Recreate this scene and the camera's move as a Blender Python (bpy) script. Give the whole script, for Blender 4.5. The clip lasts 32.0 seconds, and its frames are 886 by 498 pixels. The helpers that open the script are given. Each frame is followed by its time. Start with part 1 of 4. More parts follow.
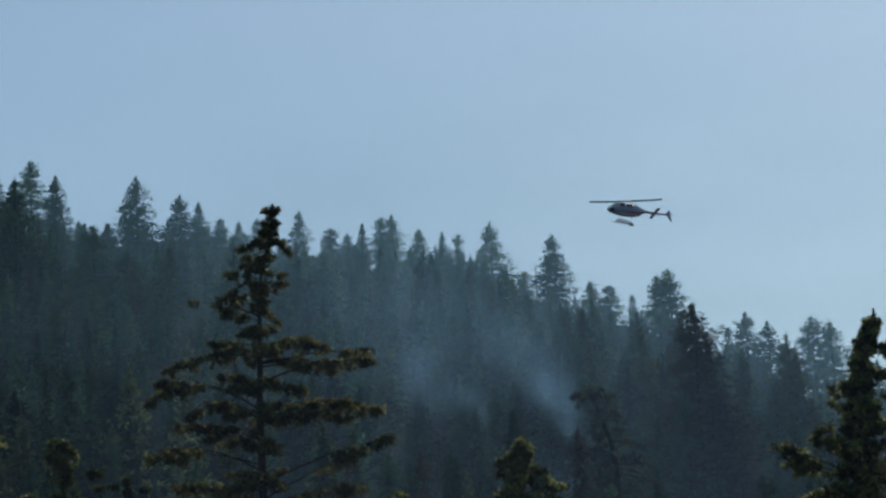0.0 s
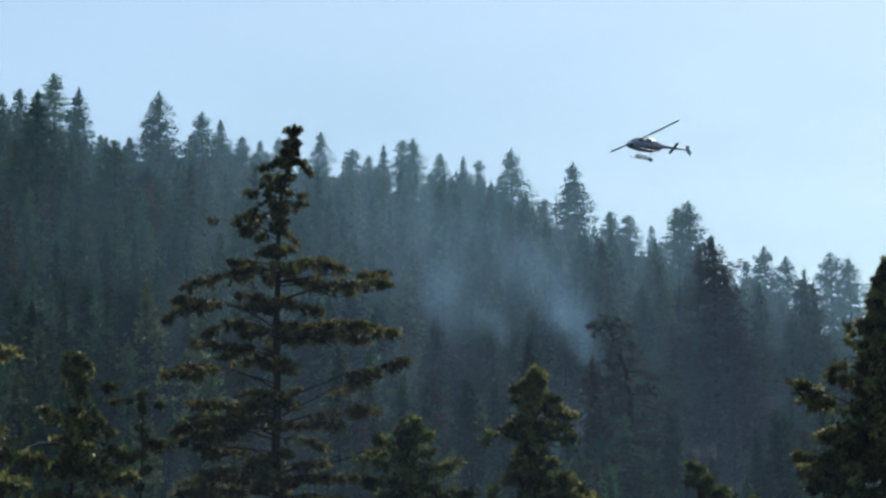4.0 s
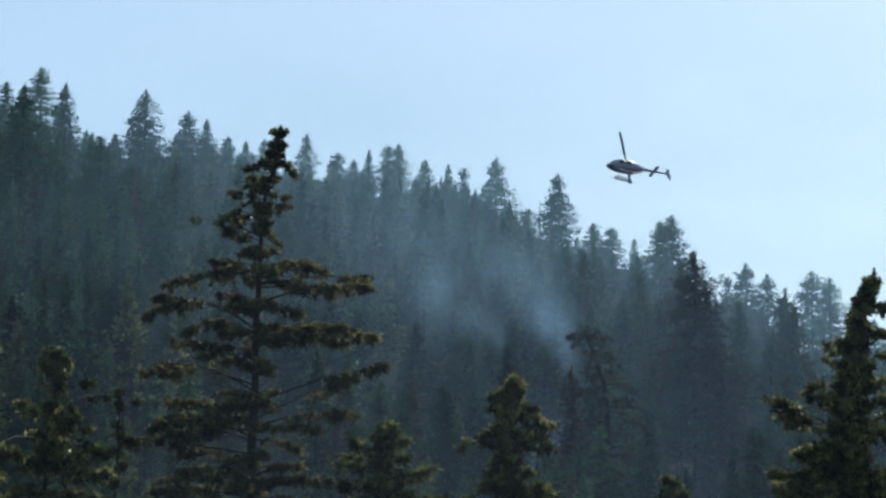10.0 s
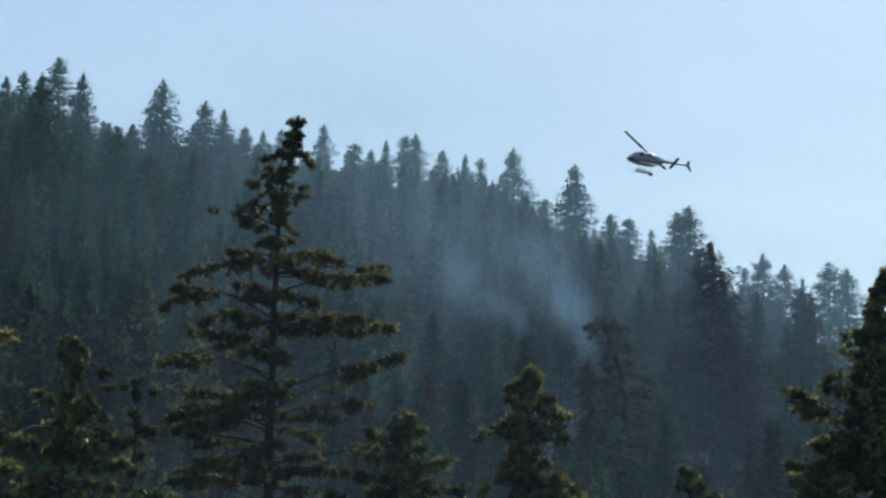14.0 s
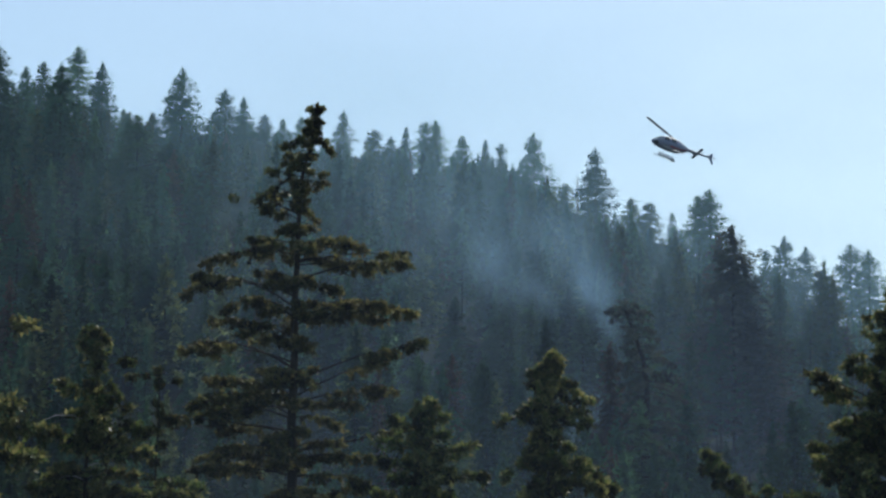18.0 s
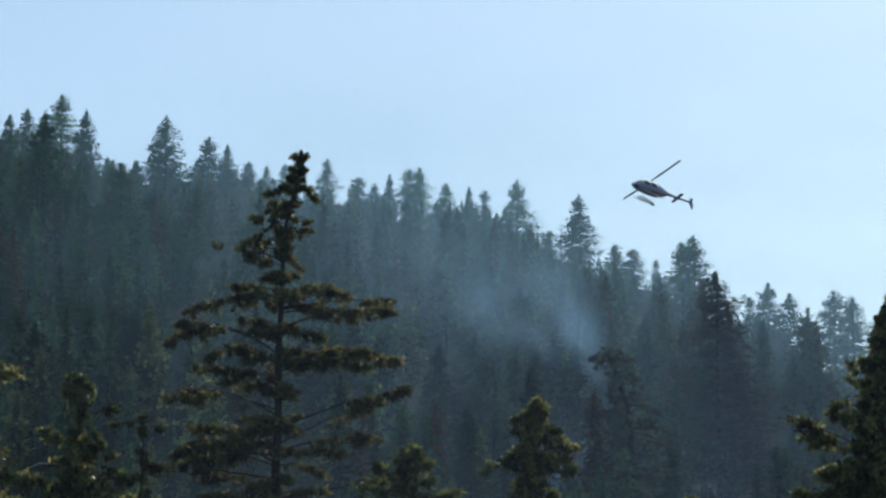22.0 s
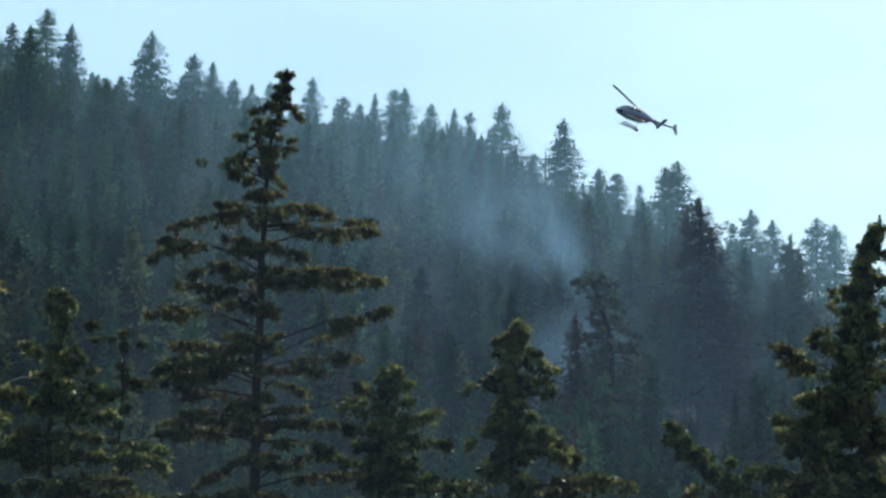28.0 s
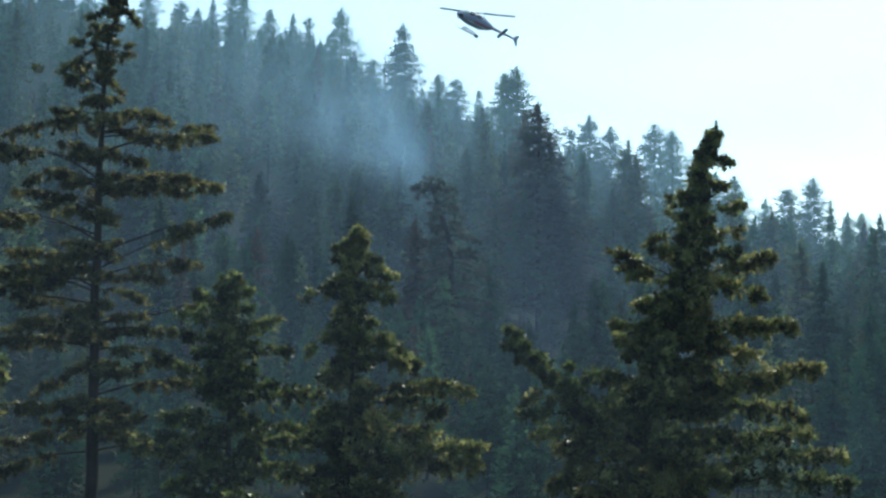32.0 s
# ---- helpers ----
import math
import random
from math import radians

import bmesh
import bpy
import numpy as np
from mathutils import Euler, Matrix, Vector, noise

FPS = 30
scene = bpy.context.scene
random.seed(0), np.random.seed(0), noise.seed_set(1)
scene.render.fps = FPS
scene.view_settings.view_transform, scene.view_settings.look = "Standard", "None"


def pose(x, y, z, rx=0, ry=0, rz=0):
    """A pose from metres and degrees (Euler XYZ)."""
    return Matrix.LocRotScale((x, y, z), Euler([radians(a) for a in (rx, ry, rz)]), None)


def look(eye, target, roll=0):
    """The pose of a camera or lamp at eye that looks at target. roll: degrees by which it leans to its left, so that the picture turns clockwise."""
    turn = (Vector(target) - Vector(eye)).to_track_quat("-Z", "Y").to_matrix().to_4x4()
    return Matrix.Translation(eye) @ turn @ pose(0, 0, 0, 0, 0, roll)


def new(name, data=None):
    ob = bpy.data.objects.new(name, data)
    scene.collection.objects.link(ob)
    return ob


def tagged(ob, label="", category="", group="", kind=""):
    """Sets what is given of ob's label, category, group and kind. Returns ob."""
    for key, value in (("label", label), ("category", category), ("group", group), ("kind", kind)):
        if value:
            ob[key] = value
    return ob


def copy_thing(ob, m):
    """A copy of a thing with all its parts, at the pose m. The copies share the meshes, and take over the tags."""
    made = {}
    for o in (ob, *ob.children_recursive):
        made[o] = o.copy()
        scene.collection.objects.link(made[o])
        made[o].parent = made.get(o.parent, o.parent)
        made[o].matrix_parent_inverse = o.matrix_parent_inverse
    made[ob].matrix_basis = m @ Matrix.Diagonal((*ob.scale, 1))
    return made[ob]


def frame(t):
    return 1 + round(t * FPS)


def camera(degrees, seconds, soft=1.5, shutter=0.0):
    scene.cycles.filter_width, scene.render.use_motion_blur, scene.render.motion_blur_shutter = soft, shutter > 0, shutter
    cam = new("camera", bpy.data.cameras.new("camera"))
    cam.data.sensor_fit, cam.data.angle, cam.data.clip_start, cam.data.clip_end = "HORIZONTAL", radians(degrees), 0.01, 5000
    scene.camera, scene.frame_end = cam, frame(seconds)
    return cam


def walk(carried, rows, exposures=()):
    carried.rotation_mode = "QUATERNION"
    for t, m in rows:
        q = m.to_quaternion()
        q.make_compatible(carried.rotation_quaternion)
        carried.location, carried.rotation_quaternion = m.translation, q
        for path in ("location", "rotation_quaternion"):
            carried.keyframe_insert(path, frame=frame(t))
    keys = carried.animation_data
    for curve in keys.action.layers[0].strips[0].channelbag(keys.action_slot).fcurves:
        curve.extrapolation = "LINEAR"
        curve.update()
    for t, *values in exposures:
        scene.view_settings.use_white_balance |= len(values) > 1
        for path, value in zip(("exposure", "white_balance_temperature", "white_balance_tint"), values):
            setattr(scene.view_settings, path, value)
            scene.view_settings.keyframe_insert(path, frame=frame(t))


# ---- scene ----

# One hand-held camera on a tripod-like spot, turning only. Columns: seconds, heading, pitch, roll in degrees.
CAMERA_TURNS = [
    (0, 0.168, 12.932, 3.005), (0.1, 0.248, 12.623, 2.393), (0.2, -0.131, 11.708, 2.255), (0.3, -0.209, 10.923, 1.716), (0.4, -0.317, 10.339, 1.956),
    (0.5, -0.353, 10.288, 1.983), (0.6, -0.126, 10.872, 1.744), (0.7, 0.001, 11.210, 1.999), (0.8, 0.231, 11.261, 1.454), (0.9, 0.461, 11.332, 1.280),
    (1, 0.660, 11.834, 2.324), (1.1, 0.981, 12.182, 2.391), (1.2, 1.255, 12.083, 1.970), (1.3, 1.226, 11.390, 1.677), (1.4, 0.913, 10.960, 1.988),
    (1.5, 0.368, 10.730, 1.587), (2, -0.356, 11.541, 1.059), (2.5, -0.100, 11.671, 1.079), (3, -0.291, 11.405, 1.127), (3.5, -0.387, 11.227, 1.167),
    (5.5, -0.106, 11.476, 0.275), (6, -0.071, 12.006, 0.002), (6.5, 0.072, 11.502, 0.072), (7, 0.120, 11.485, -0.052), (7.5, 0.156, 11.544, -0.337),
    (8, 0.335, 11.395, -0.538), (8.5, 0.258, 11.392, -0.624), (9, 0.031, 10.978, -0.470), (9.5, 0.199, 10.954, -0.635), (10, 0.054, 11.386, -0.645),
    (10.5, -0.261, 11.076, -0.566), (11, 0.041, 11.552, -0.632), (11.5, -0.176, 11.285, -0.856), (12, -0.255, 11.515, -1.047), (12.5, 0.031, 11.943, -0.800),
    (13, 0.075, 12.073, -0.966), (13.5, 0.108, 11.592, -0.752), (14, -0.339, 11.159, -0.806), (14.5, -0.581, 11.322, -0.547), (16.5, -0.659, 11.172, -0.307),
    (17, -0.672, 10.843, -0.322), (17.5, -0.669, 11.148, -0.182), (18, -0.821, 10.833, -0.340), (18.5, -1.014, 10.523, -0.516), (19, -0.955, 10.511, -0.534),
    (19.5, -0.889, 10.432, -0.524), (20, -1.032, 10.149, -0.425), (20.5, -0.943, 11.350, -0.046), (21, -0.628, 11.508, -0.050), (21.5, -0.648, 11.163, -0.125),
    (22, -0.451, 11.906, -0.151), (22.5, 0.096, 11.319, -0.057), (23, -0.195, 11.619, -0.014), (23.5, 0.052, 11.480, -0.075), (24, -0.122, 11.297, -0.249),
    (24.5, -0.215, 11.482, -0.548), (26.5, -0.388, 11.105, -0.596), (27, -0.464, 10.579, -0.920), (27.5, 0.132, 10.064, -0.825), (28, -0.049, 10.114, -1.059),
    (28.5, -0.049, 9.668, -0.928), (29, -0.301, 9.424, -0.910), (29.5, -0.272, 10.054, -0.960), (30, -0.564, 10.803, -0.707), (30.5, -0.787, 10.344, -0.766),
    (31, 0.589, 8.839, -1.489), (31.1, 0.884, 9.088, -2.006), (31.2, 1.087, 9.174, -2.359), (31.3, 1.614, 9.226, -1.611), (31.4, 2.896, 9.775, -1.339),
    (31.5, 3.925, 10.261, -1.106), (31.6, 1.825, 10.297, -1.575), (31.7, 0.827, 9.101, -0.833), (31.8, 2.509, 8.731, -0.660), (31.9, 2.653, 8.583, -0.416),
    (32, 3.679, 8.012, -0.341),
]

EYE = Vector((0.0, 0.0, 1.7))


def turned(yaw, pitch, roll):
    """The pose at EYE: heading clockwise from +y, pitch upwards, roll clockwise."""
    a, b, c = radians(yaw), radians(pitch), radians(roll)
    fwd = Vector((math.sin(a) * math.cos(b), math.cos(a) * math.cos(b), math.sin(b)))
    side = Vector((math.cos(a), -math.sin(a), 0))
    down = fwd.cross(side)
    right = side * math.cos(c) + down * math.sin(c)
    up = side * math.sin(c) - down * math.cos(c)
    m = Matrix((right, up, -fwd)).transposed().to_4x4()
    m.translation = EYE
    return m


cam = camera(20, 32.0, soft=2.5)
EXPOSURE = [(0, -0.66), (0.5, -0.62), (0.8, -0.12), (1.2, 0.02), (2, 0.0), (6, 0.02), (9, 0.02), (12, 0.0), (13, -0.13), (14, -0.1), (17, 0.0),
            (19, 0.12), (20, 0.28), (20.6, 0.28), (21, 0.05), (23, 0.0), (26.5, 0.02), (27.5, 0.2), (28.3, 0.35), (29, 0.63), (30.1, 0.8), (30.4, 0.5),
            (30.9, 0.52), (31.1, 1.02), (31.5, 1.15), (31.8, 0.66), (32, 0.62)]
# tint of the white balance
WHITE = [(0, 0), (2, 2.5), (19, 2.5), (20, -4), (20.6, -4), (21, 1.5), (24, 2.5), (27, -1), (28, -3), (32, -6)]
EXPOSURE = [(t, e, 6300 if t < 1 else float(np.interp(t, [27, 29], [6500, 6250])), float(np.interp(t, [w[0] for w in WHITE], [w[1] for w in WHITE]))) for t, e in EXPOSURE]
walk(cam, [(t, turned(y, p, r)) for t, y, p, r in CAMERA_TURNS], EXPOSURE)

# ---- world and sun ----
SUN_TURN, SUN_HEIGHT = radians(26), radians(46)
world = bpy.data.worlds.new("sky")
scene.world = world
world.use_nodes = True
wn = world.node_tree.nodes
sky = wn.new("ShaderNodeTexSky")
sky.sky_type, sky.sun_disc = "NISHITA", False
sky.sun_elevation, sky.sun_rotation = SUN_HEIGHT, SUN_TURN
sky.air_density, sky.dust_density, sky.ozone_density = 1.0, 0.8, 0.6
world.node_tree.links.new(sky.outputs[0], wn["Background"].inputs[0])
wn["Background"].inputs[1].default_value = 0.14
sun = new("sun", bpy.data.lights.new("sun", "SUN"))
sun.data.energy, sun.data.angle, sun.data.color = 2.6, radians(0.53), (1.0, 0.94, 0.84)
sun_way = Vector((math.sin(SUN_TURN) * math.cos(SUN_HEIGHT), math.cos(SUN_TURN) * math.cos(SUN_HEIGHT), math.sin(SUN_HEIGHT)))
sun.matrix_world = look(sun_way * 300, (0, 0, 0))


# ---- materials ----
def material(name):
    m = bpy.data.materials.new(name)
    m.use_nodes = True
    return m, m.node_tree.nodes, m.node_tree.links, m.node_tree.nodes["Principled BSDF"]


def ramp(n, stops):
    r = n.new("ShaderNodeValToRGB")
    while len(r.color_ramp.elements) < len(stops):
        r.color_ramp.elements.new(0.5)
    for e, (at, colour) in zip(r.color_ramp.elements, stops):
        e.position, e.color = at, (*colour, 1)
    return r


def foliage(name, colours, through_share=0.3, gloss=0.45, shine=0.08, stand=0, spread=0.55, fleck=0.45):
    """Needles: a colour for each clump, large drifts of tone, light shining through."""
    m, n, l, bsdf = material(name)
    geo, info = n.new("ShaderNodeNewGeometry"), n.new("ShaderNodeObjectInfo")
    tex = n.new("ShaderNodeTexNoise")
    tex.inputs["Scale"].default_value = 0.12
    l.new(geo.outputs["Position"], tex.inputs["Vector"])
    own = n.new("ShaderNodeMath")
    if stand > 1:
        cell, apart = n.new("ShaderNodeTexVoronoi"), n.new("ShaderNodeSeparateColor")
        cell.inputs["Scale"].default_value = stand
        l.new(geo.outputs["Position"], cell.inputs["Vector"])
        l.new(cell.outputs["Color"], apart.inputs[0])
        l.new(apart.outputs[0], own.inputs[0])
        own.inputs[1].default_value = 0.0
    else:
        # each tree its own tone, one to a tree of the woods and one to a tree that is an object
        kept = n.new("ShaderNodeAttribute")
        kept.attribute_name = "tone"
        l.new(kept.outputs["Fac"], own.inputs[0])
        l.new(info.outputs["Random"], own.inputs[1])
    part_of = n.new("ShaderNodeMath")
    part_of.operation = "FRACT"
    l.new(own.outputs[0], part_of.inputs[0])
    tone = n.new("ShaderNodeHueSaturation")
    shade = n.new("ShaderNodeMapRange")
    shade.inputs["To Min"].default_value, shade.inputs["To Max"].default_value = 1 - spread, 1 + spread
    l.new(part_of.outputs[0], shade.inputs["Value"])
    l.new(shade.outputs[0], tone.inputs["Value"])
    mix = n.new("ShaderNodeMath")
    mix.operation = "MULTIPLY_ADD"
    mix.inputs[1].default_value = fleck
    l.new(geo.outputs["Random Per Island"], mix.inputs[0])
    l.new(tex.outputs["Fac"], mix.inputs[2])
    add = n.new("ShaderNodeMath")
    add.operation = "MULTIPLY_ADD"
    add.inputs[1].default_value = 0.3
    l.new(info.outputs["Random"], add.inputs[0])
    l.new(mix.outputs[0], add.inputs[2])
    span = n.new("ShaderNodeMapRange")
    span.inputs["From Min"].default_value, span.inputs["From Max"].default_value = 0.35, 1.15
    l.new(add.outputs[0], span.inputs["Value"])
    r = ramp(n, [(i / (len(colours) - 1), c) for i, c in enumerate(colours)])
    l.new(span.outputs[0], r.inputs[0])
    l.new(r.outputs[0], tone.inputs["Color"])
    l.new(tone.outputs[0], bsdf.inputs["Base Color"])
    bsdf.inputs["Roughness"].default_value, bsdf.inputs["Specular IOR Level"].default_value = gloss, shine
    tr = n.new("ShaderNodeBsdfTranslucent")
    l.new(tone.outputs[0], tr.inputs["Color"])
    sh = n.new("ShaderNodeMixShader")
    sh.inputs[0].default_value = through_share
    l.new(bsdf.outputs[0], sh.inputs[1])
    l.new(tr.outputs[0], sh.inputs[2])
    l.new(sh.outputs[0], n["Material Output"].inputs["Surface"])
    return m


def rough(name, dark, light, scale, bump=0.3, roughness=0.85):
    """Bark, soil, rock: two scales of grain and a bump."""
    m, n, l, bsdf = material(name)
    geo = n.new("ShaderNodeNewGeometry")
    a, b = n.new("ShaderNodeTexNoise"), n.new("ShaderNodeTexNoise")
    a.inputs["Scale"].default_value, b.inputs["Scale"].default_value = scale, scale * 9
    a.inputs["Detail"].default_value = b.inputs["Detail"].default_value = 5
    l.new(geo.outputs["Position"], a.inputs["Vector"])
    l.new(geo.outputs["Position"], b.inputs["Vector"])
    mul = n.new("ShaderNodeMath")
    mul.operation = "MULTIPLY_ADD"
    mul.inputs[1].default_value = 0.5
    l.new(b.outputs["Fac"], mul.inputs[0])
    l.new(a.outputs["Fac"], mul.inputs[2])
    r = ramp(n, [(0.5, dark), (0.95, light)])
    l.new(mul.outputs[0], r.inputs[0])
    l.new(r.outputs[0], bsdf.inputs["Base Color"])
    bp = n.new("ShaderNodeBump")
    bp.inputs["Strength"].default_value = bump
    l.new(b.outputs["Fac"], bp.inputs["Height"])
    l.new(bp.outputs[0], bsdf.inputs["Normal"])
    bsdf.inputs["Roughness"].default_value = roughness
    return m


def paint(name, colour, roughness=0.35, metal=0.0, wear=0.12):
    m, n, l, bsdf = material(name)
    co, tex = n.new("ShaderNodeTexCoord"), n.new("ShaderNodeTexNoise")
    tex.inputs["Scale"].default_value, tex.inputs["Detail"].default_value = 3.0, 6
    l.new(co.outputs["Object"], tex.inputs["Vector"])
    r = ramp(n, [(0.3, [c * (1 - wear) for c in colour]), (0.7, [min(1, c * (1 + wear)) for c in colour])])
    l.new(tex.outputs["Fac"], r.inputs[0])
    l.new(r.outputs[0], bsdf.inputs["Base Color"])
    bsdf.inputs["Roughness"].default_value, bsdf.inputs["Metallic"].default_value = roughness, metal
    return m


def smoke(name, density, noise_scale, colour):
    """Thin smoke, and the sheets added for haze: mostly clear, it scatters sunlight on both faces and thins out towards
    its rim.
    """
    m, n, l, bsdf = material(name)
    n.remove(bsdf)
    co = n.new("ShaderNodeTexCoord")
    length = n.new("ShaderNodeVectorMath")
    length.operation = "LENGTH"
    flat = n.new("ShaderNodeMapping")
    flat.inputs["Scale"].default_value = (1, 0, 1)
    l.new(co.outputs["Object"], flat.inputs["Vector"])
    l.new(flat.outputs[0], length.inputs[0])
    fall = n.new("ShaderNodeMapRange")
    fall.interpolation_type = "SMOOTHERSTEP"
    fall.inputs["From Min"].default_value, fall.inputs["From Max"].default_value = 0.98, 0.0
    l.new(length.outputs["Value"], fall.inputs["Value"])
    info, move = n.new("ShaderNodeObjectInfo"), n.new("ShaderNodeVectorMath")
    move.operation = "ADD"
    l.new(co.outputs["Object"], move.inputs[0])
    far = n.new("ShaderNodeMath")
    far.operation = "MULTIPLY"
    far.inputs[1].default_value = 37.0
    l.new(info.outputs["Random"], far.inputs[0])
    l.new(far.outputs[0], move.inputs[1])
    tex = n.new("ShaderNodeTexNoise")
    tex.inputs["Scale"].default_value, tex.inputs["Detail"].default_value, tex.inputs["Distortion"].default_value = noise_scale, 4, 0.6
    l.new(move.outputs[0], tex.inputs["Vector"])
    wisps = n.new("ShaderNodeMapRange")
    wisps.inputs["From Min"].default_value, wisps.inputs["From Max"].default_value = 0.3, 0.75
    wisps.inputs["To Min"].default_value = 0.25
    l.new(tex.outputs["Fac"], wisps.inputs["Value"])
    a = n.new("ShaderNodeMath")
    a.operation = "MULTIPLY"
    l.new(fall.outputs[0], a.inputs[0])
    l.new(wisps.outputs[0], a.inputs[1])
    b = n.new("ShaderNodeMath")
    b.operation = "MULTIPLY"
    b.inputs[1].default_value = density
    l.new(a.outputs[0], b.inputs[0])
    dif, tr, half = n.new("ShaderNodeBsdfDiffuse"), n.new("ShaderNodeBsdfTranslucent"), n.new("ShaderNodeMixShader")
    dif.inputs["Color"].default_value = tr.inputs["Color"].default_value = (*colour, 1)
    half.inputs[0].default_value = 0.65
    l.new(dif.outputs[0], half.inputs[1])
    l.new(tr.outputs[0], half.inputs[2])
    clear, out = n.new("ShaderNodeBsdfTransparent"), n.new("ShaderNodeMixShader")
    l.new(b.outputs[0], out.inputs[0])
    l.new(clear.outputs[0], out.inputs[1])
    l.new(half.outputs[0], out.inputs[2])
    l.new(out.outputs[0], n["Material Output"].inputs["Surface"])
    return m


# brightest colour of the next two ramps paints in sunlit sprays and glints
NEAR_NEEDLES = foliage("near_needles", [(0.02, 0.03, 0.012), (0.044, 0.056, 0.02), (0.085, 0.088, 0.031), (0.17, 0.145, 0.056)], 0.58, 0.45, 0.3, 4.0, 0.9, 0.6)
BRIGHT_NEEDLES = foliage("bright_needles", [(0.018, 0.034, 0.011), (0.042, 0.068, 0.02), (0.085, 0.108, 0.033), (0.22, 0.2, 0.076)], 0.55, 0.42, 0.4, 4.0, 0.9, 0.6)
FAR_DARK = foliage("far_dark_needles", [(0.029, 0.079, 0.045), (0.056, 0.137, 0.069), (0.094, 0.193, 0.094)], 0.26, 0.8, 0.03, spread=0.6, fleck=0.3)
FAR_GREEN = foliage("far_green_needles", [(0.057, 0.135, 0.065), (0.111, 0.218, 0.095), (0.185, 0.301, 0.135)], 0.26, 0.8, 0.03, spread=0.6, fleck=0.3)
FAR_OLIVE = foliage("far_olive_needles", [(0.086, 0.137, 0.056), (0.161, 0.217, 0.086), (0.252, 0.295, 0.129)], 0.26, 0.8, 0.03, spread=0.6, fleck=0.3)
FAR_BROWN = foliage("far_dying_needles", [(0.081, 0.066, 0.046), (0.131, 0.1, 0.067), (0.192, 0.131, 0.09)], 0.26, 0.8, 0.03, spread=0.6, fleck=0.3)
FAR_DUSK = foliage("far_dusky_needles", [(0.05, 0.066, 0.046), (0.088, 0.102, 0.068), (0.135, 0.14, 0.095)], 0.24, 0.8, 0.03, spread=0.5, fleck=0.3)
BARK = rough("bark", (0.012, 0.01, 0.008), (0.036, 0.028, 0.022), 3.0, 0.6)
BARK.node_tree.nodes["Principled BSDF"].inputs["Specular IOR Level"].default_value = 0.1
GREY_WOOD = rough("weathered_wood", (0.3, 0.27, 0.24), (0.5, 0.47, 0.43), 3.0, 0.4)
DEAD_WOOD = rough("dead_wood", (0.14, 0.125, 0.11), (0.3, 0.27, 0.24), 3.0, 0.4)
SOIL = rough("dry_slope", (0.014, 0.017, 0.011), (0.036, 0.038, 0.025), 0.09, 0.5)
SOIL.node_tree.nodes["Principled BSDF"].inputs["Specular IOR Level"].default_value = 0.0


# ---- mesh helpers ----
def mesh_of(name, verts, faces, mat, smooth=False):
    me = bpy.data.meshes.new(name)
    me.from_pydata(np.asarray(verts).tolist() if not isinstance(verts, list) else verts, [], np.asarray(faces).tolist() if isinstance(faces, np.ndarray) else faces)
    me.materials.append(mat)
    if smooth:
        me.polygons.foreach_set("use_smooth", [True] * len(me.polygons))
    me.update()
    return me


def part(name, bm, mat, parent, label=""):
    """One mesh object under a thing or a part, from a bmesh or a ready mesh."""
    if isinstance(bm, bmesh.types.BMesh):
        me = bpy.data.meshes.new(name)
        bm.to_mesh(me)
        bm.free()
        me.materials.append(mat)
    else:
        me = bm
    ob = new(name, me)
    ob.parent = parent
    return tagged(ob, label)


def tube(points, radii, sides=6):
    """Vertices and faces of a bent, tapered tube."""
    verts, faces = [], []
    n = len(points)
    for i, p in enumerate(points):
        d = (points[min(i + 1, n - 1)] - points[max(i - 1, 0)]).normalized()
        u = d.orthogonal().normalized()
        v = d.cross(u)
        for k in range(sides):
            a = 2 * math.pi * k / sides
            verts.append(tuple(p + (u * math.cos(a) + v * math.sin(a)) * radii[i]))
    for i in range(n - 1):
        for k in range(sides):
            a, b = i * sides + k, i * sides + (k + 1) % sides
            faces.append((a, b, b + sides, a + sides))
    faces.append(tuple(range(sides - 1, -1, -1)))
    faces.append(tuple(range((n - 1) * sides, n * sides)))
    return verts, faces


def place(az, el, dist):
    """The point at that heading and height angle (degrees) and level distance from the eye."""
    a = radians(az)
    return Vector((dist * math.sin(a), dist * math.cos(a), EYE.z + dist * math.tan(radians(el))))


# ---- ground ----
CREST_X = [-2600, -700, -358, -178, -109, 0, 18, 24, 30, 36, 59, 93, 150, 225, 420, 2600]
CREST_Z = [95, 158, 166, 169, 157, 139, 133, 132.5, 131, 125, 117, 101, 84, 58, 34, 12]
CREST_Y = 625.0


def ground_z(x, y):
    """Flat meadow by the camera, then a wooded slope up to a ridge that falls off to one side."""
    top = np.interp(x, CREST_X, CREST_Z)
    s = np.clip((y - 205) / (CREST_Y - 205), 0, 1)
    rise = 6 * np.clip((y - 70) / 135, 0, 1) ** 2
    up = rise + (top - 6) * s ** 1.5
    back = np.clip((y - CREST_Y - 15) / 900, 0, 1)
    z = up * (1 - back) + 20 * back
    rough_z = 1.6 * np.sin(x * 0.061 + 1.3) * np.sin(y * 0.047) + 0.9 * np.sin(x * 0.17 + y * 0.11)
    return z + rough_z * np.clip((y - 90) / 150, 0, 1)


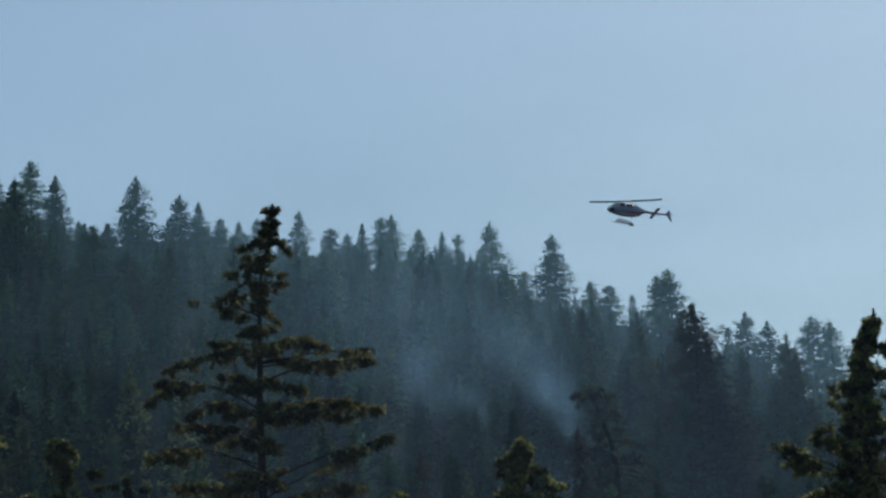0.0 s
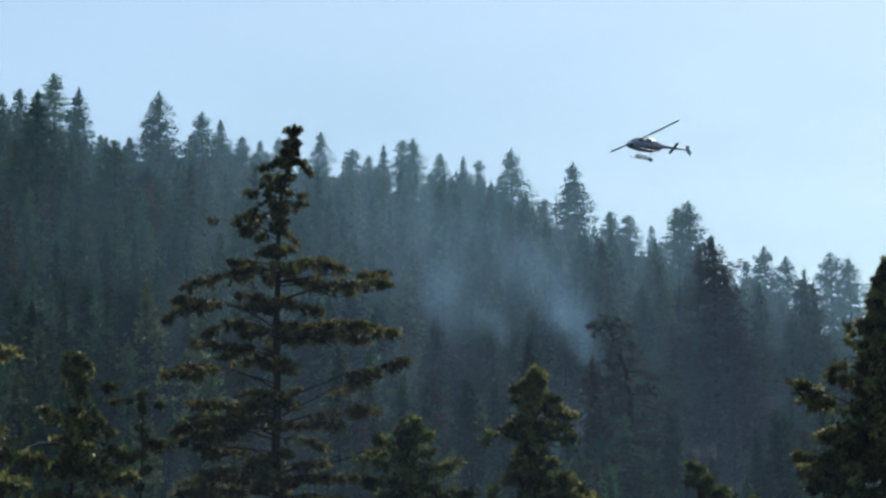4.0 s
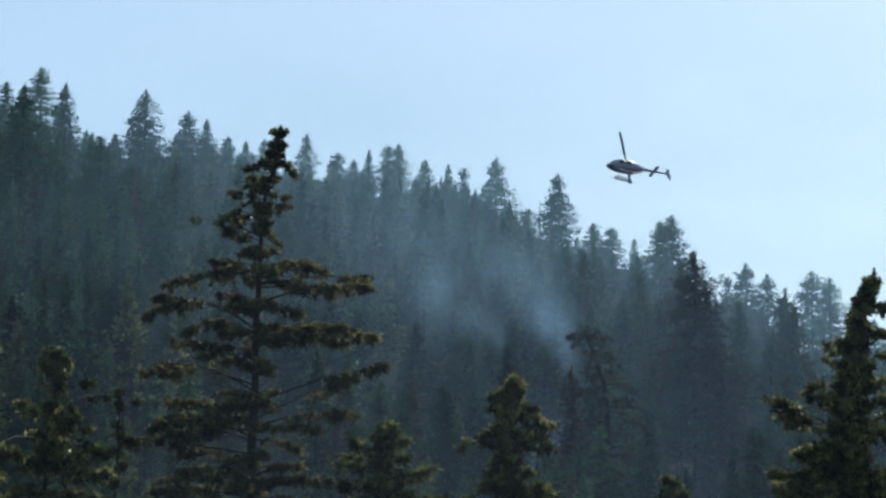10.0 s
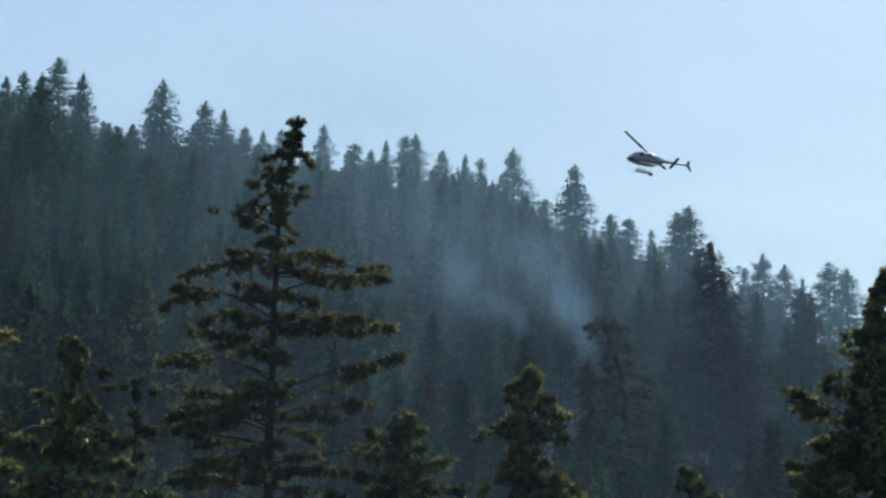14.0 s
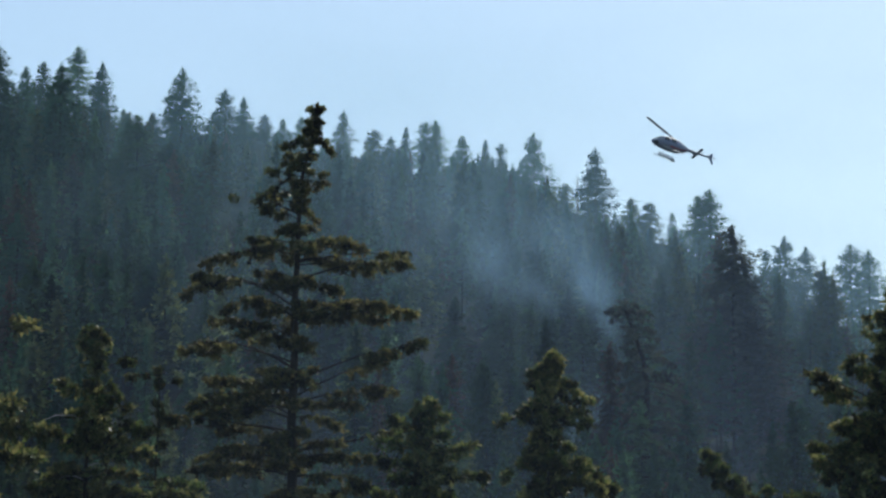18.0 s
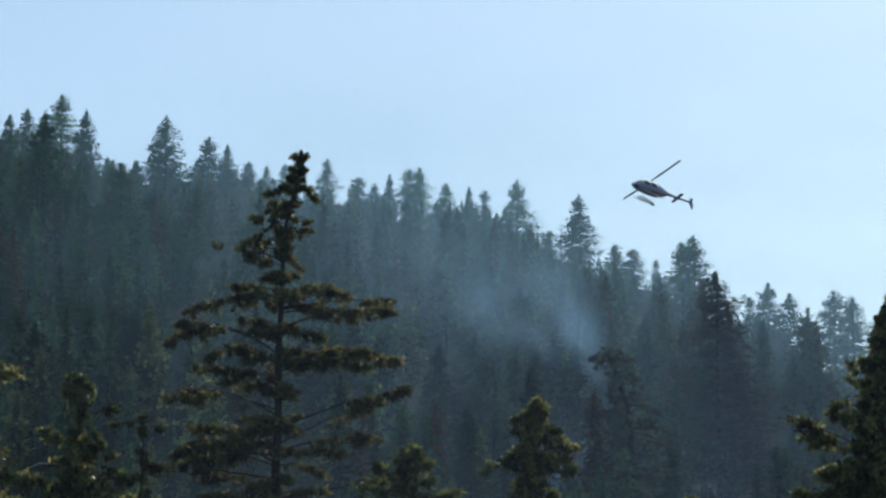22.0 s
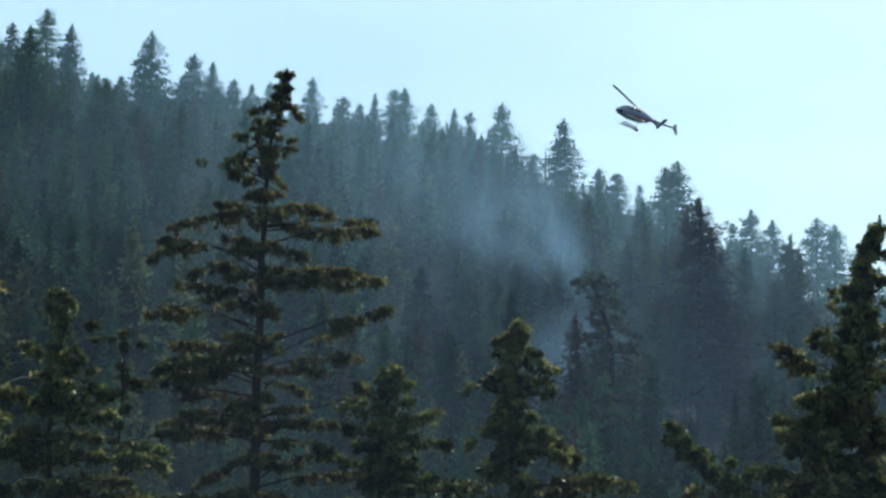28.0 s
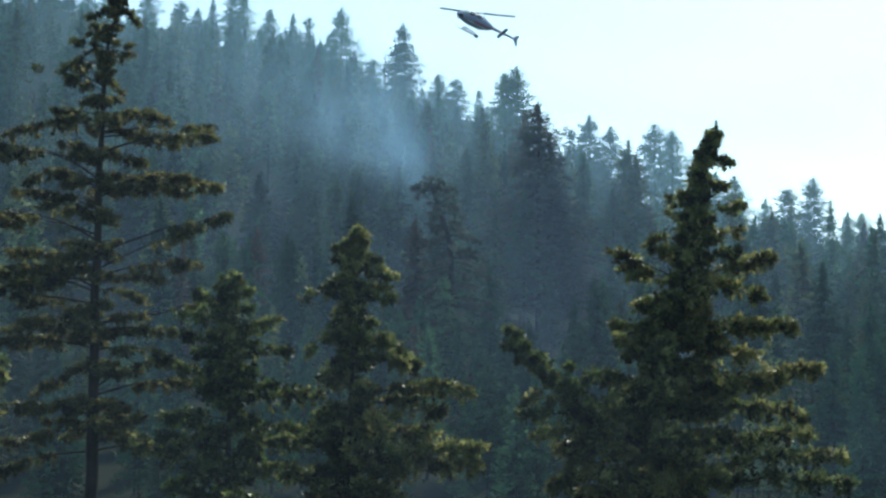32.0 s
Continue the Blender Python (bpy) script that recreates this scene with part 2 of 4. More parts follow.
def build_ground():
    xs = np.concatenate([np.linspace(-4600, -420, 24), np.linspace(-400, 400, 101), np.linspace(420, 4600, 24)])
    ys = np.concatenate([np.linspace(-4600, -40, 20), np.linspace(-20, 760, 101), np.linspace(800, 4600, 30)])
    gx, gy = np.meshgrid(xs, ys)
    gz = ground_z(gx, gy)
    nx, ny = len(xs), len(ys)
    idx = np.arange(nx * ny).reshape(ny, nx)
    faces = np.stack([idx[:-1, :-1], idx[:-1, 1:], idx[1:, 1:], idx[1:, :-1]], -1).reshape(-1, 4)
    me = mesh_of("ground", np.stack([gx, gy, gz], -1).reshape(-1, 3), faces, SOIL, True)
    tagged(new("ground", me), "dry grassy ground rising to a wooded ridge", "ground", kind="structure")


build_ground()


# ---- far trees ----
def far_crown(seed, height, width, bare=0.12, whorl=0.85, per=6, shape=0.8, ragged=0.25, fine=1, leaf=1.0):
    """Crown of many drooping sprays: triangles round a stem from bare * height up to the tip, swelling in uneven billows."""
    rng = np.random.default_rng(seed)
    z0, verts = height * bare, []
    low = height * 0.1
    z, up = z0, np.array([0, 0, 1.0])
    p1, p2 = rng.uniform(0, 6.28, 2)
    while z < height - 0.2:
        f = (z - low) / (height - low)
        r_here = width * min(1, (1 - f) / 0.6) ** shape * (0.75 + 0.25 * min(1, f * 4)) + 0.1
        for k in range(per if f < 0.85 else max(4, per - 2)):
            a = rng.uniform(0, 2 * math.pi)
            billow = 0.14 * math.sin(2 * a + 0.55 * z + p1) + 0.12 * math.sin(3 * a - 1.1 * z + p2)
            r = max(0.12, r_here * (1 + billow + rng.normal(0, ragged * 0.6)))
            out, side = np.array([math.cos(a), math.sin(a), 0]), np.array([-math.sin(a), math.cos(a), 0])
            droop = -r * rng.uniform(0.0, 0.4) if f < 0.75 else r * rng.uniform(-0.1, 0.8)
            base = np.array([0, 0, z + rng.normal(0, 0.15 + 0.4 * whorl)])
            tip = base + out * r + up * droop
            for g in range(2 + int(fine * (0.5 + r / 2))):
                q = 1 - 0.7 * rng.random() ** 1.5
                c = base + (tip - base) * q + up * rng.normal(0, 0.18) + side * rng.normal(0, 0.11) * r * q
                w = leaf * rng.uniform(0.6, 1.4) * (0.4 + 0.6 * min(1, 1.8 * r / width))
                turn = rng.normal(0, 0.7)
                d1 = out * math.cos(turn) + side * math.sin(turn) + up * rng.normal(0, 0.3)
                d2 = side * math.cos(turn) - out * math.sin(turn)
                verts += [c - d1 * w * 0.8 + d2 * w * 0.5, c + d1 * w + d2 * w * 0.2, c - d2 * w * 0.5 - up * w * rng.uniform(0.0, 0.9)]
        for k in range(3):
            a = rng.uniform(0, 2 * math.pi)
            o, r = np.array([math.cos(a), math.sin(a), 0]), r_here * rng.uniform(0.4, 0.62)
            sd = np.array([-o[1], o[0], 0])
            c = np.array([0, 0, z])
            verts += [c + o * r * 0.3 + up * whorl * rng.uniform(0.5, 1.1), c + o * r * 0.8 + sd * r * 0.9, c + o * r * 0.8 - sd * r * 0.9 - up * whorl * 0.4]
        z += whorl * rng.uniform(0.7, 1.3) * (1 if f < 0.75 else 0.6)
    top = np.array([0, 0, height])
    for k in range(5):
        a = rng.uniform(0, 2 * math.pi)
        o = np.array([math.cos(a), math.sin(a), 0])
        verts += [top, top - [0, 0, 0.9] + o * 0.22, top - [0, 0, 1.1] - o * 0.1]
    return np.array(verts)


def trunk_mesh(height, radius, mat, seed):
    rng = random.Random(seed)
    pts, rad = [], []
    for i in range(7):
        f = i / 6
        pts.append(Vector((rng.uniform(-0.1, 0.1) * f, rng.uniform(-0.1, 0.1) * f, height * f - 0.4)))
        rad.append(radius * (1 - f) ** 0.8 + 0.02)
    v, fc = tube(pts, rad, 6)
    return mesh_of("trunk", v, fc, mat, True)


# kind of tree: height, crown width, bare share, whorl spacing, boughs a whorl, taper, raggedness
KINDS = {
    "slim": (24, 3.2, 0.1, 0.5, 8, 0.98, 0.24),
    "spire": (22, 3.9, 0.08, 0.5, 8, 1.0, 0.26),
    "full": (23, 4.9, 0.1, 0.5, 9, 0.96, 0.26),
    "pine": (23, 4.0, 0.2, 0.6, 8, 0.75, 0.32),
    "flat": (22, 3.8, 0.28, 0.62, 8, 0.5, 0.34),
    "layered": (32, 5.0, 0.12, 1.0, 12, 0.85, 0.35),
    "young": (13, 2.8, 0.05, 0.42, 7, 0.9, 0.24),
}


def round_normals(me, outward):
    """Shade a crown as one rounded mass instead of as loose flakes."""
    away = outward / (np.linalg.norm(outward, axis=1)[:, None] + 1e-6)
    me.normals_split_custom_set_from_vertices(away.tolist())


def crown_mesh(seed, kind, mat, fine=1):
    h, w, bare, whorl, per, shape, ragged = KINDS[kind]
    v = far_crown(seed, h, w, bare, whorl * 0.85, per, shape, ragged, fine, 0.37)
    me = mesh_of("crown", v, np.arange(len(v)).reshape(-1, 3), mat)
    out = v.copy()
    out[:, 2] = np.hypot(v[:, 0], v[:, 1]) * 0.75 + 0.1
    round_normals(me, out + np.random.default_rng(seed).normal(0, 0.4, v.shape))
    return me


def far_tree(kind, mat, seed, label):
    tree = tagged(new("conifer_tree"), label, "tree", "conifers on the slope")
    h = KINDS[kind][0]
    part("trunk", trunk_mesh(h * 0.96, h * 0.011, BARK, seed), BARK, tree)
    part("crown", crown_mesh(seed, kind, mat, 5), mat, tree)
    return tree


MODELS = {
    ("slim", 0): far_tree("slim", FAR_DARK, 11, "tall slim dark green spruce on the ridge"),
    ("spire", 0): far_tree("spire", FAR_GREEN, 12, "pointed grey-green spruce on the ridge"),
    ("full", 0): far_tree("full", FAR_DARK, 13, "tall broad dark green fir on the slope"),
    ("pine", 0): far_tree("pine", FAR_GREEN, 14, "ragged open-crowned green pine on the ridge"),
    ("flat", 0): far_tree("flat", FAR_GREEN, 15, "flat-topped open pine on the slope"),
    ("young", 0): far_tree("young", FAR_OLIVE, 16, "small young olive-green conifer on the slope"),
    ("layered", 0): far_tree("layered", FAR_DUSK, 31, "big dusky old fir with layered boughs"),
    ("layered", 1): far_tree("layered", FAR_DUSK, 33, "tall dusky pine with ragged layered boughs"),
    ("slim", 1): far_tree("slim", FAR_GREEN, 21, "tall slim green spruce on the slope"),
    ("full", 1): far_tree("full", FAR_GREEN, 23, "broad green fir on the slope"),
    ("spire", 1): far_tree("spire", FAR_DARK, 22, "pointed dark spruce on the slope"),
    ("pine", 1): far_tree("pine", FAR_BROWN, 24, "browning half-dead pine on the slope"),
}
used = set()
# heading and height angle of the tip, level distance, kind, variant, width factor
CREST_WEST = [
    (-11.9, 14.9, 590, "full", 0, 1.0), (-11.2, 15.1, 575, "full", 1, 1.0), (-10.55, 14.68, 620, "slim", 0, 1.0), (-10.14, 14.8, 630, "pine", 0, 0.8),
    (-9.74, 14.76, 560, "slim", 0, 1.1), (-9.37, 15.16, 625, "pine", 0, 0.9), (-8.8, 14.84, 610, "slim", 0, 1.0), (-8.28, 13.81, 640, "pine", 0, 0.7),
    (-7.95, 13.7, 540, "full", 1, 1.0), (-7.62, 13.75, 640, "young", 0, 1.0), (-6.94, 14.75, 600, "full", 0, 0.85), (-5.94, 14.32, 605, "full", 0, 0.9),
    (-5.5, 14.17, 615, "slim", 0, 1.0), (-5.0, 13.8, 625, "spire", 0, 0.9), (-4.58, 13.72, 640, "spire", 0, 0.8), (-4.15, 13.76, 630, "pine", 0, 0.8),
    (-3.16, 13.91, 625, "spire", 0, 0.9), (-2.42, 13.47, 640, "young", 0, 1.0),
]
CREST_MIDDLE = [
    (-2.05, 13.35, 630, "spire", 0, 0.8), (-1.7, 13.57, 640, "slim", 0, 0.8), (-1.24, 13.66, 620, "flat", 0, 0.8), (-1.0, 13.71, 625, "pine", 0, 0.9),
    (-0.37, 13.37, 610, "full", 1, 0.8), (0.16, 13.28, 625, "slim", 0, 0.8), (0.53, 13.18, 620, "flat", 0, 0.6), (1.28, 13.41, 600, "full", 0, 0.8),
    (2.04, 12.26, 640, "young", 0, 1.1), (2.73, 13.06, 610, "full", 0, 0.8), (3.55, 11.93, 640, "young", 0, 0.9), (3.98, 11.83, 630, "young", 0, 1.1),
    (4.5, 11.57, 635, "flat", 0, 0.5), (5.38, 12.08, 590, "pine", 0, 0.95), (5.1, 11.95, 588, "pine", 0, 0.7), (5.87, 11.3, 412, "layered", 0, 0.9),
    (6.12, 10.6, 415, "layered", 1, 0.95),
]
CREST_EAST = [
    (6.64, 10.69, 620, "flat", 0, 0.7), (7.06, 11.01, 615, "spire", 0, 1.0), (7.55, 10.77, 610, "full", 1, 0.8), (8.55, 10.79, 620, "pine", 0, 1.0),
    (8.96, 10.65, 615, "pine", 0, 0.9), (9.5, 9.95, 620, "flat", 0, 0.8), (10.38, 9.61, 610, "full", 1, 0.9), (9.95, 9.7, 590, "spire", 0, 1.0),
    (11.08, 9.09, 630, "spire", 0, 0.8), (11.6, 9.27, 600, "flat", 0, 0.9), (12.18, 9.52, 610, "pine", 0, 0.8), (12.93, 8.76, 620, "spire", 0, 0.8),
    (13.25, 8.73, 600, "full", 1, 0.8), (13.7, 8.3, 620, "pine", 0, 0.9), (14.5, 7.9, 610, "spire", 0, 1.0), (15.3, 7.4, 605, "full", 1, 1.0),
]
SLOPE = [
    (0.24, 12.8, 612, "full", 1, 0.8), (0.8, 12.65, 614, "full", 0, 0.8), (-1.1, 12.95, 612, "full", 1, 0.8),
    (-0.53, 9.7, 410, "slim", 0, 0.9), (1.69, 9.84, 420, "slim", 1, 0.8), (2.41, 9.33, 400, "spire", 0, 0.9), (0.6, 9.5, 415, "spire", 0, 0.9),
    (-7.4, 10.6, 430, "full", 0, 0.8), (7.6, 9.4, 470, "slim", 1, 1.0), (6.7, 8.4, 430, "pine", 1, 1.0), (-7.2, 13.1, 540, "full", 1, 0.9),
    (-9.8, 10.0, 420, "spire", 1, 1.1), (-10.6, 11.4, 450, "slim", 0, 1.0), (-3.0, 11.6, 500, "pine", 1, 0.7), (4.6, 9.0, 430, "full", 1, 1.0),
    (9.6, 8.0, 440, "full", 1, 1.0), (10.9, 7.6, 440, "spire", 1, 1.0), (12.0, 7.8, 470, "full", 0, 1.0), (13.1, 6.9, 450, "pine", 1, 1.0),
]
STAND = []
# the height angle that the closed forest reaches below the skyline's single tips
ROOF_AZ = [-12, -10, -8.5, -7.5, -5.5, -4, -2, 0, 1.5, 2.2, 3.4, 4.5, 5.6, 6.3, 7.6, 8.2, 9, 10.4, 12.5, 14]
ROOF_EL = [14.67, 14.42, 13.87, 13.67, 13.67, 13.47, 13.22, 13.07, 12.67, 12.02, 11.57, 11.27, 10.67, 10.17, 9.97, 9.27, 9.67, 8.97, 8.37, 7.67]
for i, (az, el, dist, kind, variant, wide) in enumerate(CREST_WEST + CREST_MIDDLE + CREST_EAST + SLOPE):
    tip = place(az, el + 0.05, dist)
    z = float(ground_z(tip.x, tip.y)) - 0.2
    high = max(tip.z - z, 5.0)
    base = MODELS[(kind, variant)]
    k = high / KINDS[kind][0]
    tree = base if (kind, variant) not in used else None
    m = pose(tip.x, tip.y, z, 0, 0, (i * 77) % 360)
    if tree is None:
        tree = copy_thing(base, m)
    used.add((kind, variant))
    tree.matrix_world = m
    across = wide * min(max(k, 0.5), 1.1) * 1.48
    tree.scale = (across, across, k)
    STAND.append((tip.x, tip.y))

# dead snags
def snag(az, el, dist, foot, thick, label, boughs):
    """A bare dead trunk whose tip stands at that heading and height angle; foot: metres of it that stand clear."""
    tip = place(az, el, dist)
    z = float(ground_z(tip.x, tip.y)) - 0.3
    h = tip.z - z
    ob = tagged(new("dead_tree"), label, "tree")
    ob.location = (tip.x, tip.y, z)
    v, fc = tube([Vector((0.12 * math.sin(i * 1.4), 0, h * i / 7)) for i in range(8)], [thick * k for k in (1.3, 1.15, 1.0, 0.9, 0.75, 0.6, 0.45, 0.2)], 6)
    part("trunk", mesh_of("trunk", v, fc, DEAD_WOOD, True), DEAD_WOOD, ob)
    for f, a, ln in boughs:
        p = Vector((0, 0, h - foot * f))
        d = Vector((math.cos(a), math.sin(a) * 0.4, 0.5)) * ln
        v, fc = tube([p, p + d * 0.5, p + d + Vector((0, 0, 0.2))], [thick * 0.35, thick * 0.25, thick * 0.08], 5)
        part("branch", mesh_of("branch", v, fc, DEAD_WOOD, True), DEAD_WOOD, ob)


snag(2.30, 12.51, 628, 7.0, 0.26, "bare grey dead tree trunk on the crest", [(0.3, 3.1, 0.9), (0.45, 0.2, 0.8), (0.6, 2.8, 1.2), (0.7, 0.5, 0.9)])
snag(2.46, 12.2, 631, 4.0, 0.2, "short bare dead stem on the crest", [(0.4, 0.3, 0.6), (0.6, 2.9, 0.7)])


def woods(name, label, kinds, mat, share, seed):
    """The uncounted trees of the slope, one sheet of forest a kind."""
    rng = np.random.default_rng(seed)
    temps = []
    for i, k in enumerate(kinds):
        h, w, bare, whorl, per, shape, ragged = KINDS[k]
        temps.append((far_crown(seed * 50 + i, h, w, bare + 0.1, whorl * 1.2, per, shape, ragged * 1.2, 5, 0.38), far_crown(seed * 50 + i, h, w, bare + 0.14, whorl * 1.4, per, shape, ragged * 1.2, 2, 0.56)))
    tall = [KINDS[k][0] for k in kinds]
    grid = np.random.default_rng(5)
    chunks, stems, ways, tones = [], [], [], []
    for y in np.concatenate([np.arange(240, 560, 10.2), np.arange(560, 656, 7.6)]):
        reach = y * 0.26 + 12
        for x in np.arange(-reach, reach * 1.08, 8.6):
            px, py, pick, size = x + grid.uniform(-4.0, 4.0), y + grid.uniform(-4.6, 4.6), grid.random(), grid.uniform(0.5, 1.15)
            if not share[0] <= pick < share[1]:
                continue
            if any(abs(px - a) < 2.2 and abs(py - b) < 2.2 for a, b in STAND):
                continue
            if 300 < py < 430 and grid.random() < 0.28:
                continue
            z = float(ground_z(px, py))
            i = rng.integers(len(temps))
            if py > 585 and 2.12 < math.degrees(math.atan2(px, py)) < 2.62:
                continue
            h = tall[i] * size
            d = math.hypot(px, py)
            if y > 520:
                crest = float(np.interp(math.degrees(math.atan2(px, py)), ROOF_AZ, ROOF_EL)) - grid.uniform(0.0, 0.5)
                h = min(h, max(5.5, (math.tan(radians(crest)) * d + 1.7) - z))
            if d < 300:
                h = min(h, 17)
            k = h / tall[i]
            a = rng.uniform(0, 6.28)
            c, s = math.cos(a), math.sin(a)
            kk = max(k, 0.55) * rng.uniform(0.62, 0.95)
            t = temps[i][0 if d < 365 else 1]
            chunks.append(np.stack([(t[:, 0] * c - t[:, 1] * s) * kk + px, (t[:, 0] * s + t[:, 1] * c) * kk + py, t[:, 2] * k + z - 0.3], -1))
            ways.append(np.stack([t[:, 0] * c - t[:, 1] * s, t[:, 0] * s + t[:, 1] * c, np.hypot(t[:, 0], t[:, 1]) * 0.75 + 0.1], -1))
            tones.append(np.full(len(t), rng.random(), dtype=np.float32))
            w = 0.011 * h
            zt = z + h * 0.8
            stem = [(px - w, py - w, z - 0.5), (px + w, py - w, z - 0.5), (px, py + w, z - 0.5), (px, py, zt)]
            stems.append(np.array([stem[j] for j in (0, 1, 3, 1, 2, 3, 2, 0, 3)]))
    v = np.concatenate(chunks)
    n = len(v)
    me = bpy.data.meshes.new(name)
    every = np.concatenate([v] + stems)
    me.vertices.add(len(every))
    me.vertices.foreach_set("co", every.ravel())
    me.loops.add(len(every))
    me.loops.foreach_set("vertex_index", np.arange(len(every), dtype=np.int32))
    me.polygons.add(len(every) // 3)
    me.polygons.foreach_set("loop_start", np.arange(0, len(every), 3, dtype=np.int32))
    mats = np.zeros(len(every) // 3, dtype=np.int32)
    mats[n // 3:] = 1
    me.materials.append(mat)
    me.materials.append(BARK)
    me.polygons.foreach_set("material_index", mats)
    me.update(calc_edges=True)
    tones.append(np.zeros(len(every) - n, dtype=np.float32))
    me.attributes.new("tone", "FLOAT", "POINT").data.foreach_set("value", np.concatenate(tones))
    ways.append(np.tile([[0, -1.0, 0.3]], (len(every) - n, 1)))
    ways = np.concatenate(ways)
    round_normals(me, ways + rng.normal(0, 0.4, ways.shape))
    tagged(new(name, me), label, "forest", kind="stuff")


woods("spruce_forest", "dense dark green spruce forest on the slope", ["slim", "full", "spire"], FAR_DARK, (0.0, 0.36), 3)
woods("fir_forest", "dense grey-green fir forest on the slope", ["spire", "full", "slim", "pine"], FAR_GREEN, (0.36, 0.72), 4)
woods("pine_forest", "olive green pines among the forest", ["pine", "young", "full"], FAR_OLIVE, (0.72, 0.95), 6)
woods("dying_pines", "brown dying pines scattered in the forest", ["pine", "spire"], FAR_BROWN, (0.95, 1.0), 7)


# ---- near trees ----
def needles(rng, centres, axes, size, count=4):
    """Triangles: tufts of short needle sprays round each centre, swept along its axis."""
    n = len(centres)
    c = np.repeat(np.asarray(centres), count, 0)
    ax = np.repeat(np.asarray(axes), count, 0)
    d = rng.normal(0, 1, (n * count, 3))
    d /= np.linalg.norm(d, axis=1)[:, None]
    d = ax * 0.75 + d * 0.8
    d[:, 2] -= 0.12
    d /= np.linalg.norm(d, axis=1)[:, None]
    side = np.cross(d, rng.normal(0, 1, (n * count, 3)))
    side /= np.linalg.norm(side, axis=1)[:, None] + 1e-9
    ln = size * rng.uniform(0.6, 1.4, (n * count, 1))
    wd = ln * rng.uniform(0.28, 0.52, (n * count, 1))
    p = c + d * ln * 0.35 + rng.normal(0, size * 0.15, (n * count, 3))
    tri = np.stack([p - d * ln * 0.4 + side * wd * 0.4, p + side * wd * -1, p + d * ln * 0.75 + side * wd * 0.3], 1)
    return tri.reshape(-1, 3)


def bough(tree, base, heading, length, lift, arch, rng, mat, size=0.1, leafy=1.0, bare=0.22, limb=0.024, reach=0.4, perk=0.0):
    """A limb that ends lift metres above its base and bows up by arch, with two rows of side twigs and hanging sprays, the more upright the higher perk is; the foliage is a part of the bough."""
    reach *= min(1.0, 0.38 + 0.26 * length)
    a = radians(heading)
    out, side = np.array([math.cos(a), math.sin(a), 0]), np.array([-math.sin(a), math.cos(a), 0])
    bend, wave = rng.normal(0, 0.09), rng.uniform(0, 6.28)
    s = np.linspace(0, 1, 9)[:, None]
    pts = np.asarray(base) + out * length * s + side * bend * length * s * s + np.array([0, 0, 1.0]) * (lift * s + arch * 4 * s * (1 - s))
    pts[1:] += rng.normal(0, 0.013 * length, (8, 3)) * s[1:]
    r0 = limb * (0.45 + length * 0.3)
    v, fc = tube([Vector(p) for p in pts], [r0 * (1 - 0.85 * i / 8) for i in range(9)], 5)
    ob = part("bough", mesh_of("bough", v, fc, BARK, True), BARK, tree)
    # side twigs, thinned out in gaps so that the foliage gathers in pads
    count = int(length * (1 - bare) * 50 * leafy * 0.4 / reach) + 9
    at = bare + (1 - bare) * rng.random(count) ** 0.85
    at[:4] = 1.0
    thick = 0.55 + 0.3 * np.sin(at * length * 6.5 + wave) + 0.25 * np.sin(at * length * 17 + 2 * wave)
    at = at[rng.random(count) < np.clip(thick, 0.06, 1)]
    n = len(at)
    f = np.minimum(at, 0.999) * 8
    k = f.astype(int)
    root = pts[k] + (pts[k + 1] - pts[k]) * (f - k)[:, None]
    sign = rng.choice([-1.0, 1.0], n)
    hang = rng.random(n) < 0.3 - 0.2 * perk
    fwd, across, down = rng.uniform(0.25, 0.95, n), sign * rng.uniform(0.3, 1.0, n), rng.uniform(-0.35, 0.25 + perk, n) + 0.3 * perk
    fwd[hang], across[hang], down[hang] = rng.uniform(-0.1, 0.5, hang.sum()), across[hang] * 0.4, -1.0
    d = out * fwd[:, None] + side * across[:, None] + np.array([0, 0, 1.0]) * down[:, None]
    d /= np.linalg.norm(d, axis=1)[:, None]
    swell = 0.5 + 0.5 * np.sin(np.clip((at - bare) / (1 - bare + 1e-6), 0, 1) * 2.3 + 0.5)
    ln = reach * swell * rng.uniform(0.45, 1.15, n) * np.where(hang, 0.6, 1.0)
    steps = max(2, int(reach * 0.8 / (size * 0.6)))
    g = (np.arange(steps) + 0.5) / steps
    cs = root[:, None] + d[:, None] * (ln[:, None] * g)[:, :, None]
    cs[:, :, 2] -= 0.3 * ln[:, None] * g * g
    tri = needles(rng, cs.reshape(-1, 3), np.repeat(d, steps, 0), size)
    part("foliage", mesh_of("foliage", tri, np.arange(len(tri)).reshape(-1, 3), mat), mat, ob)
    return ob


